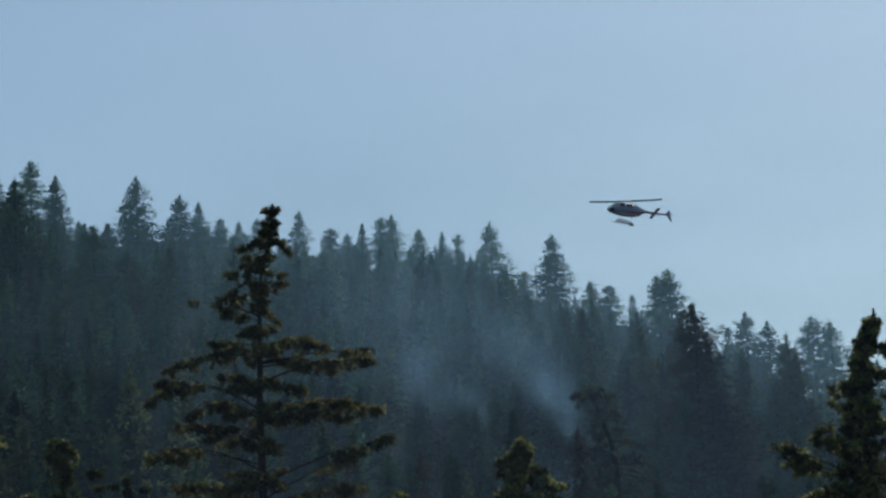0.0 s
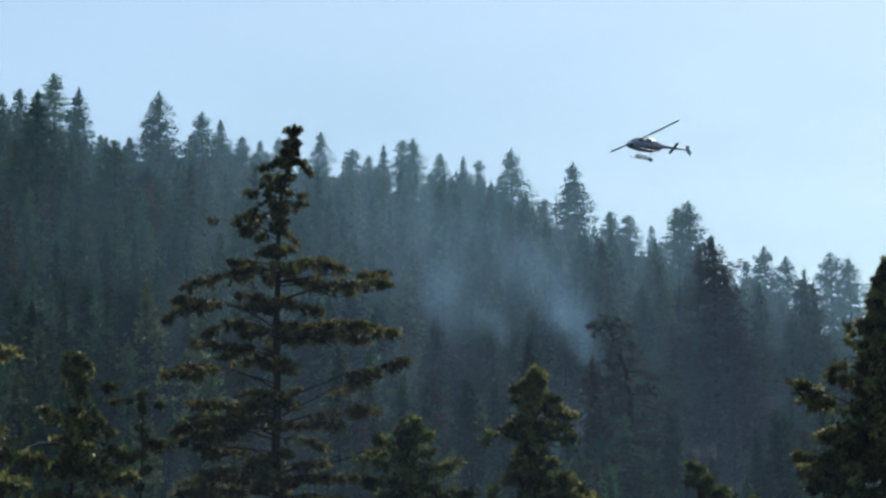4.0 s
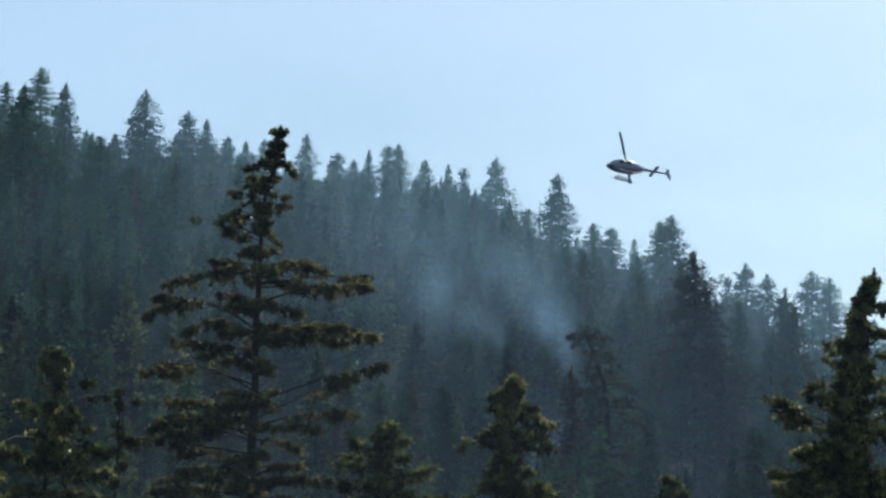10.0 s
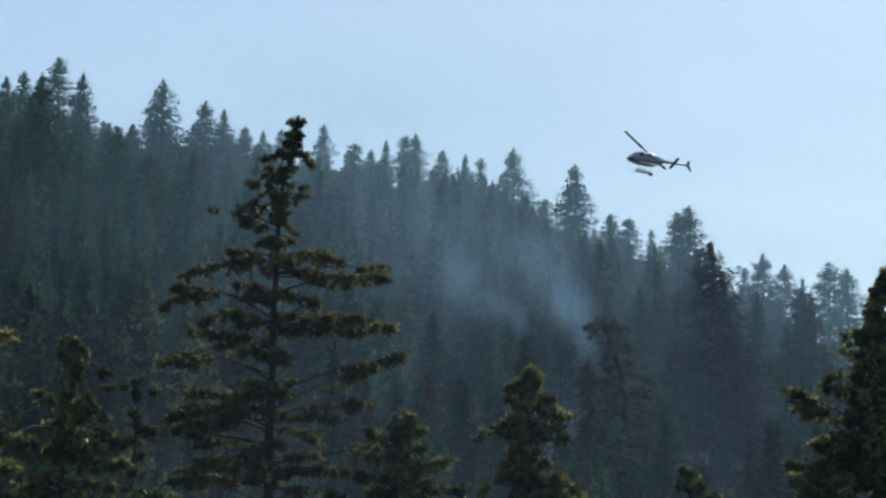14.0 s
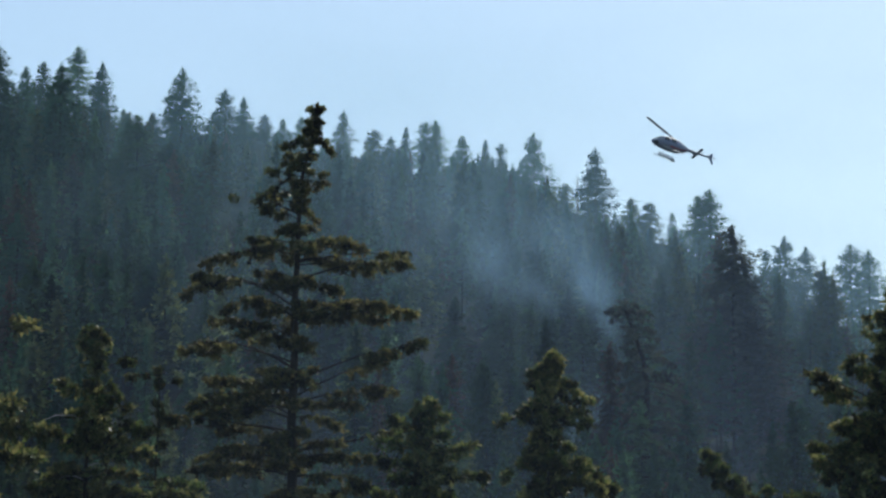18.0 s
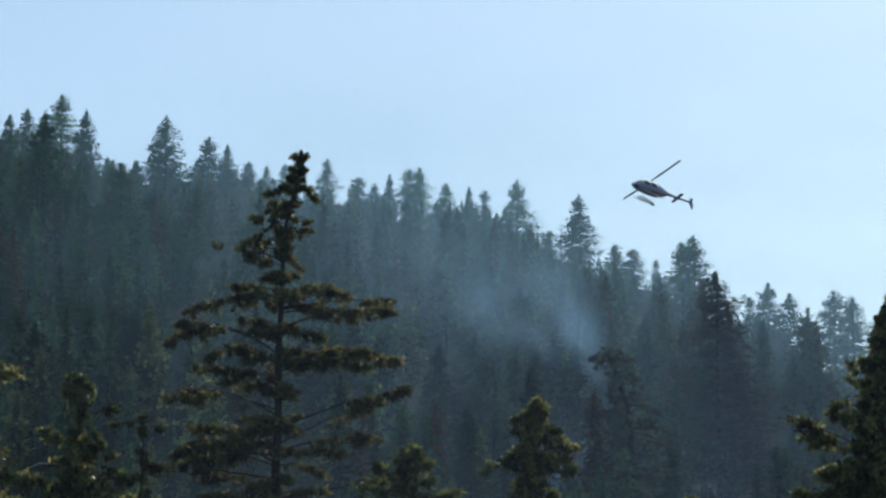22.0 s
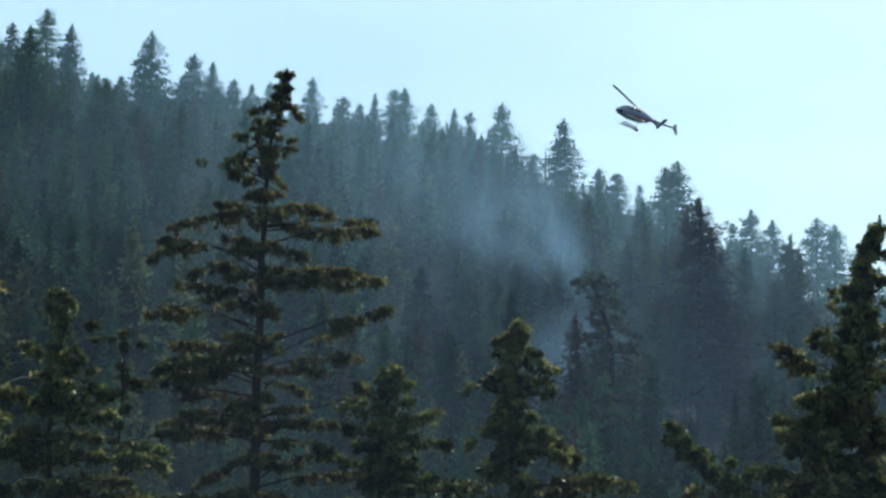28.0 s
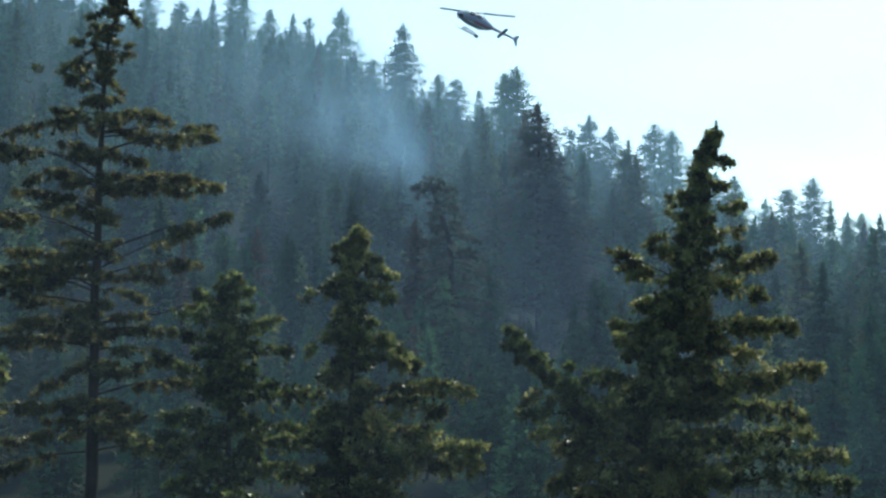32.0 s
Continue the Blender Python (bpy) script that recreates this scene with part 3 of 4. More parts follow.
def near_tree(label, az, el, dist, profile, mat, seed, named=(), bend=((0, 0),), spacing=0.5, per=4, size=0.1, leafy=1.0, trunk_r=0.15, rise=0.1, droop=0.24, depth=12.0, lead=0.3, inner=1, dead=(), reach=0.4, top_leaf=1.0, perk=0.0):
    """A conifer near the camera. profile: (metres below the tip, bough length). bend: (metres below the tip, stem's offset in x).
    named: boughs of their own: metres below the tip, reach in x, lift of the end, bow, bare share."""
    rng = np.random.default_rng(seed)
    tip = place(az, el, dist)
    bx, by = [q[0] for q in bend], [q[1] for q in bend]
    z = float(ground_z(tip.x + by[-1], tip.y)) - 0.1
    h = tip.z - z
    tree = tagged(new("spruce_tree"), label, "tree", "trees in the foreground")
    tree.location = (tip.x + by[-1], tip.y, z)

    def axis(below):
        return np.array([float(np.interp(below, bx, by)) - by[-1] + 0.02 * math.sin(below * 2.1 + seed), 0.05 * math.sin(below * 0.7 + 2 * seed), h - below])

    marks = [h * (i / 18) ** 1.3 for i in range(19)]
    v, fc = tube([Vector(axis(b)) for b in reversed(marks)], [trunk_r * (b / h) ** 0.8 * (h / 14) + 0.012 for b in reversed(marks)], 8)
    part("trunk", mesh_of("trunk", v, fc, BARK, True), BARK, tree)
    xs, ys = [p[0] for p in profile], [p[1] for p in profile]
    below = 0.1
    while below < min(h * 0.93, depth):
        want = float(np.interp(below, xs, ys))
        turn = rng.uniform(0, 360)
        for k in range(per):
            heading = turn + k * 360 / per + rng.uniform(-25, 25)
            # boughs that run across the view are listed one by one, so those from the whorls stay short there
            short = 1 - 0.5 * abs(math.cos(radians(heading))) if named else 1.0
            ln = max(0.15, want * rng.uniform(0.45, 1.1) * short)
            top = below < 1.0
            up, bow = (0.5 if top else rise - droop) + rng.normal(0, 0.12), (0.05 if top else droop / 4) * ln
            bough(tree, axis(below + rng.uniform(-0.1, 0.1)), heading, ln, up * ln, bow, rng, mat, size, leafy * (top_leaf if below < 3 else 1), 0.05 if below < 1.5 else 0.15, reach=reach * (0.5 + 0.5 * min(1, below / 1.3)), perk=perk)
        for k in range(inner if below > 2.2 else 0):
            ln = max(0.2, min(1.2, want * rng.uniform(0.25, 0.75)))
            bough(tree, axis(below + rng.uniform(-0.2, 0.2)), rng.uniform(0, 360), ln, ln * rng.uniform(-0.4, 0.1), 0.05, rng, mat, size, leafy, 0.05, reach=reach * (0.5 + 0.5 * min(1, below / 1.3)), perk=perk)
        below += spacing * rng.uniform(0.8, 1.2) * (0.5 if below < 2.4 else 1 + below * 0.04)
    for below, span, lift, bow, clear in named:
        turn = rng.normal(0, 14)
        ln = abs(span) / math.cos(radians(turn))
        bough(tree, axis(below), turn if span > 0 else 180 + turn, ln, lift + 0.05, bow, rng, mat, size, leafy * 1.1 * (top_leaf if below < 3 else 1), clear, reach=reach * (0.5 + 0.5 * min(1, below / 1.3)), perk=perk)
    for below, az_b, ln in dead:
        a = radians(az_b)
        p = axis(below)
        d = np.array([math.cos(a), math.sin(a), 0.12]) * ln
        v, fc = tube([Vector(p), Vector(p + d * 0.4 + [0, 0, 0.1 * ln]), Vector(p + d * 0.75 + [0, 0, 0.06 * ln]), Vector(p + d - [0, 0, 0.08 * ln])], [0.02, 0.015, 0.011, 0.006], 5)
        part("dead_branch", mesh_of("dead_branch", v, fc, GREY_WOOD, True), GREY_WOOD, tree, "bare pale dead branch")
    # leader shoot
    spots = [axis(0.35) + (axis(0.0) - axis(0.35)) * g for g in np.linspace(0, 1, 8)] + [axis(0.0) + [0.05 * lead * g, 0, 0.2 * lead * g] for g in (0.3, 0.6, 1.0)]
    tri = needles(rng, spots, [[0.1, 0, 1.0]] * len(spots), size * 0.9, 7)
    part("leader", mesh_of("leader", tri, np.arange(len(tri)).reshape(-1, 3), mat), mat, tree)
    return tree


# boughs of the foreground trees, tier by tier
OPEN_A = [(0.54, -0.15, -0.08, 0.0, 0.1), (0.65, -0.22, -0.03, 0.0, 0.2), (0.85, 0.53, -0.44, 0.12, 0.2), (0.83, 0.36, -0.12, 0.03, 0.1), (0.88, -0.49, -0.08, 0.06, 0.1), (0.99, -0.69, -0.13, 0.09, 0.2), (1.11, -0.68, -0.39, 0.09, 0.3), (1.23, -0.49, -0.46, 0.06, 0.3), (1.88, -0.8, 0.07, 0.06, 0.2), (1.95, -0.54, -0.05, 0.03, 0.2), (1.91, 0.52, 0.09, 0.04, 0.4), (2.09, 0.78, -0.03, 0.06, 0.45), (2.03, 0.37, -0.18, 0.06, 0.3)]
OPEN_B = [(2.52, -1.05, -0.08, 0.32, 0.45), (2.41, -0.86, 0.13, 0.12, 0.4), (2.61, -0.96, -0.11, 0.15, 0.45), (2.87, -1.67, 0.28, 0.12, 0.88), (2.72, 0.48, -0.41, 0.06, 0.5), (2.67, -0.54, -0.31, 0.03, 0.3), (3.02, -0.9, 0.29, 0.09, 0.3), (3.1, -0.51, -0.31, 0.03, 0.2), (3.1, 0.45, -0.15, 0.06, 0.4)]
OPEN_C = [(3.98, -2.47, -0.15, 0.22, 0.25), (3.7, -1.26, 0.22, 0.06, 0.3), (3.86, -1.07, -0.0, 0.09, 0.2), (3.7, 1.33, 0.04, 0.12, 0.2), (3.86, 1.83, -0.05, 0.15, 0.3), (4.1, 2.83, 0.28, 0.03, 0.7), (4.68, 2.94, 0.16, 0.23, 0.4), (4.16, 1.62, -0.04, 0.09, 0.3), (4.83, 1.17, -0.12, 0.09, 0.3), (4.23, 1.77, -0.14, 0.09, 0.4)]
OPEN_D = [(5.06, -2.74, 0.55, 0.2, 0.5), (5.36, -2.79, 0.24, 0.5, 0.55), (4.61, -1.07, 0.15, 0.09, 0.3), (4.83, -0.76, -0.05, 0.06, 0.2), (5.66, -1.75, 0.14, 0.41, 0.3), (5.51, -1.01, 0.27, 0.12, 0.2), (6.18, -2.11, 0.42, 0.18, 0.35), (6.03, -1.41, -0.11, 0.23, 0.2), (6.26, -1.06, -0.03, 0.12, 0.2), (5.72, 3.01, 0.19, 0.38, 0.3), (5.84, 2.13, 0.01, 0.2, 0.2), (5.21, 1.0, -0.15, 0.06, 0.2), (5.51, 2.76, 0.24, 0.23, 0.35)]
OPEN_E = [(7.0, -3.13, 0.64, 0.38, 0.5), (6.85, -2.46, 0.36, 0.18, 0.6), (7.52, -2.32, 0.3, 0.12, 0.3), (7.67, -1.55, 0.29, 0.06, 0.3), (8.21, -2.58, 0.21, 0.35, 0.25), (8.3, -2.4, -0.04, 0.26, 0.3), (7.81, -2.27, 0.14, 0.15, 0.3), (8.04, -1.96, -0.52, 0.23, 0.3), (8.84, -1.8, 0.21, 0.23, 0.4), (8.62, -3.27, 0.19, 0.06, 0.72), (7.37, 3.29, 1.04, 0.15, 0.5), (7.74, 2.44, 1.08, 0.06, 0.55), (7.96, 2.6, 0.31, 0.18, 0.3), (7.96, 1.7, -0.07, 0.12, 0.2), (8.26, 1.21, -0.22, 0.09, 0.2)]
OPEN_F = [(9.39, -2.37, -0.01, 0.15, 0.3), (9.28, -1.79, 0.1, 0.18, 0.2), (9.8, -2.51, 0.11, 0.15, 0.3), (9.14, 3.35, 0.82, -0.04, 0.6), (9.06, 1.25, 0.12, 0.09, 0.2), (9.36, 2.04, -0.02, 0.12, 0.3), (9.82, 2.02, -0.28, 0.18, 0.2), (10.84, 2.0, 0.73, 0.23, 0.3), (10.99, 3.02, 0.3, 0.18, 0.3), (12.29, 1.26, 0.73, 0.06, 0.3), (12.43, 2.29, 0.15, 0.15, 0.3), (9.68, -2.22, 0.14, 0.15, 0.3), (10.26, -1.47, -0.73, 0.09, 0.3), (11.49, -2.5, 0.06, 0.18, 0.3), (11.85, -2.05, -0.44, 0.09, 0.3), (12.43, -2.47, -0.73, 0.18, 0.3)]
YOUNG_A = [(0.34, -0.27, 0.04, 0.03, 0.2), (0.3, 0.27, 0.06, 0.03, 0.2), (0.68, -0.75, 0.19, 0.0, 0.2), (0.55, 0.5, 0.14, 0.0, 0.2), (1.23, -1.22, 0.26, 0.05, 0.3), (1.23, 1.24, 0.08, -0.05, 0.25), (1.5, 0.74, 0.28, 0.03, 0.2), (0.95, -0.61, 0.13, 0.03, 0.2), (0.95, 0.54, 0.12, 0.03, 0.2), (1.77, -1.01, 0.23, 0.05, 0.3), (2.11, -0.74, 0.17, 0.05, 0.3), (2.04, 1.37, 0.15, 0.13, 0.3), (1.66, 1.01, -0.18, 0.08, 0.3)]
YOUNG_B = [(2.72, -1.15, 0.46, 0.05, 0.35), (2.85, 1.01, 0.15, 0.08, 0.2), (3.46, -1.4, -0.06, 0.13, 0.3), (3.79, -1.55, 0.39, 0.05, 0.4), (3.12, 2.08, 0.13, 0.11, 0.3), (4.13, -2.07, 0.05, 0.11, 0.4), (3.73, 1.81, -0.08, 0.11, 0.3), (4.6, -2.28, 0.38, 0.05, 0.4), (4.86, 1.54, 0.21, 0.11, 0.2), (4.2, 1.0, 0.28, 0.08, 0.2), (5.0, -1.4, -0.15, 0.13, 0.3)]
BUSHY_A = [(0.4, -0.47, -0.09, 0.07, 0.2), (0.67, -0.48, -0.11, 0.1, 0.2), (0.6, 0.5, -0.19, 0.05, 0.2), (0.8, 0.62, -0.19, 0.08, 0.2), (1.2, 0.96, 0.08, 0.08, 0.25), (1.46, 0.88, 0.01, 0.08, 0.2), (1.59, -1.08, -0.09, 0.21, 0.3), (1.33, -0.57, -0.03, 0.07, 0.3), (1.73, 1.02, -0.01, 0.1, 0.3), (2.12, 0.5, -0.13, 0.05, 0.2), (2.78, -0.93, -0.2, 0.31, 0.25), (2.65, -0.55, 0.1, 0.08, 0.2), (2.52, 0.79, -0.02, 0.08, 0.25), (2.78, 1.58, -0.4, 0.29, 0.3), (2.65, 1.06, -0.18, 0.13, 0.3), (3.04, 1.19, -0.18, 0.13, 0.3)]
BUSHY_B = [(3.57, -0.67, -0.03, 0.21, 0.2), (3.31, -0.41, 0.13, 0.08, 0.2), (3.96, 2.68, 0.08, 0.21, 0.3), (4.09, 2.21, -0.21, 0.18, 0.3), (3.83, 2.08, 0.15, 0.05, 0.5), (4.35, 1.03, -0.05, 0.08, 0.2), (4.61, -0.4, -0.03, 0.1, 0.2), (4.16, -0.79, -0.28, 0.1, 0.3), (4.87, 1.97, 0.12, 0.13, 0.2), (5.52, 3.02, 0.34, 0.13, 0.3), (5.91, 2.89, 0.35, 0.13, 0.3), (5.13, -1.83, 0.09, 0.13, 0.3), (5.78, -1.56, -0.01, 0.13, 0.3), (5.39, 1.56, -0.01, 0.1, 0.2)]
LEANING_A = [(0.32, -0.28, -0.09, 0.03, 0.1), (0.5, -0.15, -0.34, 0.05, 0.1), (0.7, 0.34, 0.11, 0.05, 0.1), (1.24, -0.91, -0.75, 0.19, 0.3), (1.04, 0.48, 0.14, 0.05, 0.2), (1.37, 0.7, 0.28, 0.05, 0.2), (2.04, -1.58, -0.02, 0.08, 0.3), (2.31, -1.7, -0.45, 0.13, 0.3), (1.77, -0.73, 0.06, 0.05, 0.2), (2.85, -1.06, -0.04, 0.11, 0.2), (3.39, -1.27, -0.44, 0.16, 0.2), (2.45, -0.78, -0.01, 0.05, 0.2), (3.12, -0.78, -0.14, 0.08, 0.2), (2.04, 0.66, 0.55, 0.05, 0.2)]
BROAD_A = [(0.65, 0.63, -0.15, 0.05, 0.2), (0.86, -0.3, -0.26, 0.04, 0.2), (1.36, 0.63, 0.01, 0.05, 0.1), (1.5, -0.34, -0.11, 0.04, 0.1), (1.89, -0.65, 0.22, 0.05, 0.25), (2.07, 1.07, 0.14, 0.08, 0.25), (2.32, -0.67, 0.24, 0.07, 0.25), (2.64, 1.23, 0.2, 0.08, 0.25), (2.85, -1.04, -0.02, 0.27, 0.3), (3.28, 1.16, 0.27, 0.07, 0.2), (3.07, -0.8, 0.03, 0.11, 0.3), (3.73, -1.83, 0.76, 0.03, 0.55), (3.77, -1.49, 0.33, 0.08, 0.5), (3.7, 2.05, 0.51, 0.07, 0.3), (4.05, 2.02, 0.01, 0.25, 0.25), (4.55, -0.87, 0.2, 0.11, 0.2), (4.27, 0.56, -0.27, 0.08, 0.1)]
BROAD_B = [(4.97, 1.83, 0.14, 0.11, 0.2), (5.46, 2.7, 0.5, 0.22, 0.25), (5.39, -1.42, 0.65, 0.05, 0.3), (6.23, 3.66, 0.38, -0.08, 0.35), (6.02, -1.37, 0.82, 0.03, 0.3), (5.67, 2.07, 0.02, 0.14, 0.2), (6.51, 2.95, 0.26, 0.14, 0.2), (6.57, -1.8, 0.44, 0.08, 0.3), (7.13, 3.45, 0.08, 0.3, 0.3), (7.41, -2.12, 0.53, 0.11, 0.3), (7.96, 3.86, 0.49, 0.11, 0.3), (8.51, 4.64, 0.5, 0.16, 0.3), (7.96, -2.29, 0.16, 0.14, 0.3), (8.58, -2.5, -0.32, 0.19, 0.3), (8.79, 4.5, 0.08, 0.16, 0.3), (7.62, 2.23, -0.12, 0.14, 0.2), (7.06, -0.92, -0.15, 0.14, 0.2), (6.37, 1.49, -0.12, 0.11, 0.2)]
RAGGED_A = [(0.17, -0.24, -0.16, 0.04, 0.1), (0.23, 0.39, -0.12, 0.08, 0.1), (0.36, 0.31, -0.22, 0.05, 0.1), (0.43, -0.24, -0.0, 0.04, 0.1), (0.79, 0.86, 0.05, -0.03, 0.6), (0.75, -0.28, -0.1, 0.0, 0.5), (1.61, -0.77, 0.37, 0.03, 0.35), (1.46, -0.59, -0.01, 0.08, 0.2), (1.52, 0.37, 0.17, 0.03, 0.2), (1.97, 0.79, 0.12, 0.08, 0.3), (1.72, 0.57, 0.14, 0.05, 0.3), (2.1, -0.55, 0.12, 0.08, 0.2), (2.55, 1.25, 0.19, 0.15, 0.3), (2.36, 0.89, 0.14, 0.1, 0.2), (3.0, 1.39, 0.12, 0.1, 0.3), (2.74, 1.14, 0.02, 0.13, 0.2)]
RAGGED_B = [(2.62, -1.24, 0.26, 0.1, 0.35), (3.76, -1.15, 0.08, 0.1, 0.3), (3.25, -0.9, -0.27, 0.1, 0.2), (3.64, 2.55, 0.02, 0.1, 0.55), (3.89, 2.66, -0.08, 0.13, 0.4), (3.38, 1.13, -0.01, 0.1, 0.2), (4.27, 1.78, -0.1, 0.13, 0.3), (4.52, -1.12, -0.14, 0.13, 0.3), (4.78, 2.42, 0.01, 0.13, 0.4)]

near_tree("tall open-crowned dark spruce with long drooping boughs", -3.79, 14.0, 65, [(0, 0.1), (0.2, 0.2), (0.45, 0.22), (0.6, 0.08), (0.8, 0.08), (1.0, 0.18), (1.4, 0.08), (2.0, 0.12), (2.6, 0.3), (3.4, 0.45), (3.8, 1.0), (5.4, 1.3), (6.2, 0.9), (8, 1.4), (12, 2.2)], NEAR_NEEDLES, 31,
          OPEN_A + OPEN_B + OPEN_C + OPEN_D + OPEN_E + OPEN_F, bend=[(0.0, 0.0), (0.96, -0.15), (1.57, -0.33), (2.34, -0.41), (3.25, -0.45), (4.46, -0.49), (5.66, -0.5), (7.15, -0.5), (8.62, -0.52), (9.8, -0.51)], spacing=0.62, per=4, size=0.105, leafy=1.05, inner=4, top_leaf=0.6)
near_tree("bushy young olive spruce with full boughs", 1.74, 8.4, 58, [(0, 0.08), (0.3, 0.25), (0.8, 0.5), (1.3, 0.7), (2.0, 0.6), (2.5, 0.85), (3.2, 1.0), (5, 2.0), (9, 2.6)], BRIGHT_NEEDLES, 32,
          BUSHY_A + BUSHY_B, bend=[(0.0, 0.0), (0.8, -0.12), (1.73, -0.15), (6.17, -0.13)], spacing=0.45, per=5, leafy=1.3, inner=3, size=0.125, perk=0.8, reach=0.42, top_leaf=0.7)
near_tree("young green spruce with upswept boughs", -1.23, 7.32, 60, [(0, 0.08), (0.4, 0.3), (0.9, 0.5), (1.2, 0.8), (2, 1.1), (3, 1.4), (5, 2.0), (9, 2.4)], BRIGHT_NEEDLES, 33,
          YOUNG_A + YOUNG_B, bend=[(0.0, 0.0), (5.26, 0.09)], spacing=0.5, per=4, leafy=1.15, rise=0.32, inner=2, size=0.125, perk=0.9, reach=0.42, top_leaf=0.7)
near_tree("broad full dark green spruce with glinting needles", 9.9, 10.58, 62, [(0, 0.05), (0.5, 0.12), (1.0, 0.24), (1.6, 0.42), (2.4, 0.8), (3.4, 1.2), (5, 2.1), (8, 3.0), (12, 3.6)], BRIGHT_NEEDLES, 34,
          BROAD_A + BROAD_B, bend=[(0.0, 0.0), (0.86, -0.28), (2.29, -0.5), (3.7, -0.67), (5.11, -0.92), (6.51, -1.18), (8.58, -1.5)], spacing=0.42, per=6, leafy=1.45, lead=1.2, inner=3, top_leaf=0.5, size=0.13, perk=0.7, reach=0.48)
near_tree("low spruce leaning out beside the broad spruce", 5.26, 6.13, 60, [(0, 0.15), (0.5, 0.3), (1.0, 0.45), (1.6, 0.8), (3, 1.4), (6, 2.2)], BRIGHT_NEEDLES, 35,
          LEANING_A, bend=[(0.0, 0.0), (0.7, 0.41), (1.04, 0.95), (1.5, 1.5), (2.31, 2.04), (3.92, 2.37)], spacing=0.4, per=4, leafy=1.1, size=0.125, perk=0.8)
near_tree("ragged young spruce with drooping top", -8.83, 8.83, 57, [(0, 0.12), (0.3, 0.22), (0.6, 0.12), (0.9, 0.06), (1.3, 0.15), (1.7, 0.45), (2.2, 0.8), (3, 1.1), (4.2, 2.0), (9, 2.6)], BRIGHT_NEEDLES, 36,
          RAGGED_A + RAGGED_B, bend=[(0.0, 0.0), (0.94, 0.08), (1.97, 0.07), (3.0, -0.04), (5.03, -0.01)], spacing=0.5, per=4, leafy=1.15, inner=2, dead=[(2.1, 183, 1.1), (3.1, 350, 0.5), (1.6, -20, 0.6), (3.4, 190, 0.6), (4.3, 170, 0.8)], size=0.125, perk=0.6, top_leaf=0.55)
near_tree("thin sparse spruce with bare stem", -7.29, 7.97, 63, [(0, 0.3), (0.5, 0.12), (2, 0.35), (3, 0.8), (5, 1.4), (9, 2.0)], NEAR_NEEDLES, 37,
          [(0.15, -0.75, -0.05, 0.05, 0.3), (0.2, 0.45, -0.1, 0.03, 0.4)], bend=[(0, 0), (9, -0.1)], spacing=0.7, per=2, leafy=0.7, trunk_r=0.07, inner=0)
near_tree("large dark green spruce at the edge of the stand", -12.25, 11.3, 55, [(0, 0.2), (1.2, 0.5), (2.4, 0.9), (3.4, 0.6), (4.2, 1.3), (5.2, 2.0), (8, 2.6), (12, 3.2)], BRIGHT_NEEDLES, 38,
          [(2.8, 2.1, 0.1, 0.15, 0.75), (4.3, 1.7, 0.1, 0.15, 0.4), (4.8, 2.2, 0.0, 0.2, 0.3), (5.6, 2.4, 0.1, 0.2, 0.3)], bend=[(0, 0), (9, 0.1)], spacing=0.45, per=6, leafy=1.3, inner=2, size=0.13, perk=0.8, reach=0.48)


def old_pine(az, el, dist):
    """A crooked old pine on the slope: an umbrella top on a bent stem, ragged layers below."""
    rng = np.random.default_rng(77)
    tip = place(az, el, dist)
    z = float(ground_z(tip.x, tip.y)) - 0.2
    h = tip.z - z
    ob = tagged(new("pine_tree"), "dusky crooked old pine with an umbrella top", "tree", "conifers on the slope")
    ob.location = (tip.x + 2.9, tip.y, z)

    def axis(below):
        return np.array([float(np.interp(below, [0, 2, 5, 9, 12], [-2.9, -2.8, -1.7, -0.4, 0])), 0, h - below])

    marks = [0.6, 2, 3.5, 5, 7, 9, 12, 16, h]
    v, fc = tube([Vector(axis(b)) for b in marks], [0.1, 0.2, 0.23, 0.26, 0.29, 0.32, 0.36, 0.42, 0.5], 7)
    part("trunk", mesh_of("trunk", v, fc, BARK, True), BARK, ob)
    tiers = [(2.9, 3.3, 0.42, 6), (2.4, 2.2, 0.55, 4), (1.7, 1.3, 0.7, 4), (3.7, 2.2, 0.2, 4), (4.5, 2.0, 0.12, 4), (5.2, 2.4, 0.1, 4), (6.0, 2.8, 0.05, 5), (6.8, 3.2, 0.05, 5), (7.8, 4.2, 0.05, 6), (9.0, 4.2, 0.0, 6), (10.4, 5.0, 0.0, 7), (12.0, 4.6, 0.0, 8), (13.6, 5.0, -0.05, 8), (15.2, 4.6, -0.05, 8), (17.0, 5.0, -0.05, 8), (18.8, 4.8, -0.05, 8), (20.5, 4.8, -0.05, 8)]
    for below, reach, rise, count in tiers:
        if below > h - 3:
            continue
        for k in range(count):
            turn = k * 360 / count + rng.uniform(-22, 22)
            ln = reach * rng.uniform(0.65, 1.15) * (0.6 if 4 < below < 9 and 100 < turn % 360 < 260 else 1.0)
            bough(ob, axis(below + rng.uniform(-0.5, 0.5)), turn, ln, ln * (rise - 0.2 + rng.normal(0, 0.08)), 0.055 * ln, rng, FAR_DUSK, 0.3, 0.32, 0.3, 0.05, 0.95)


old_pine(3.38, 9.78, 338)


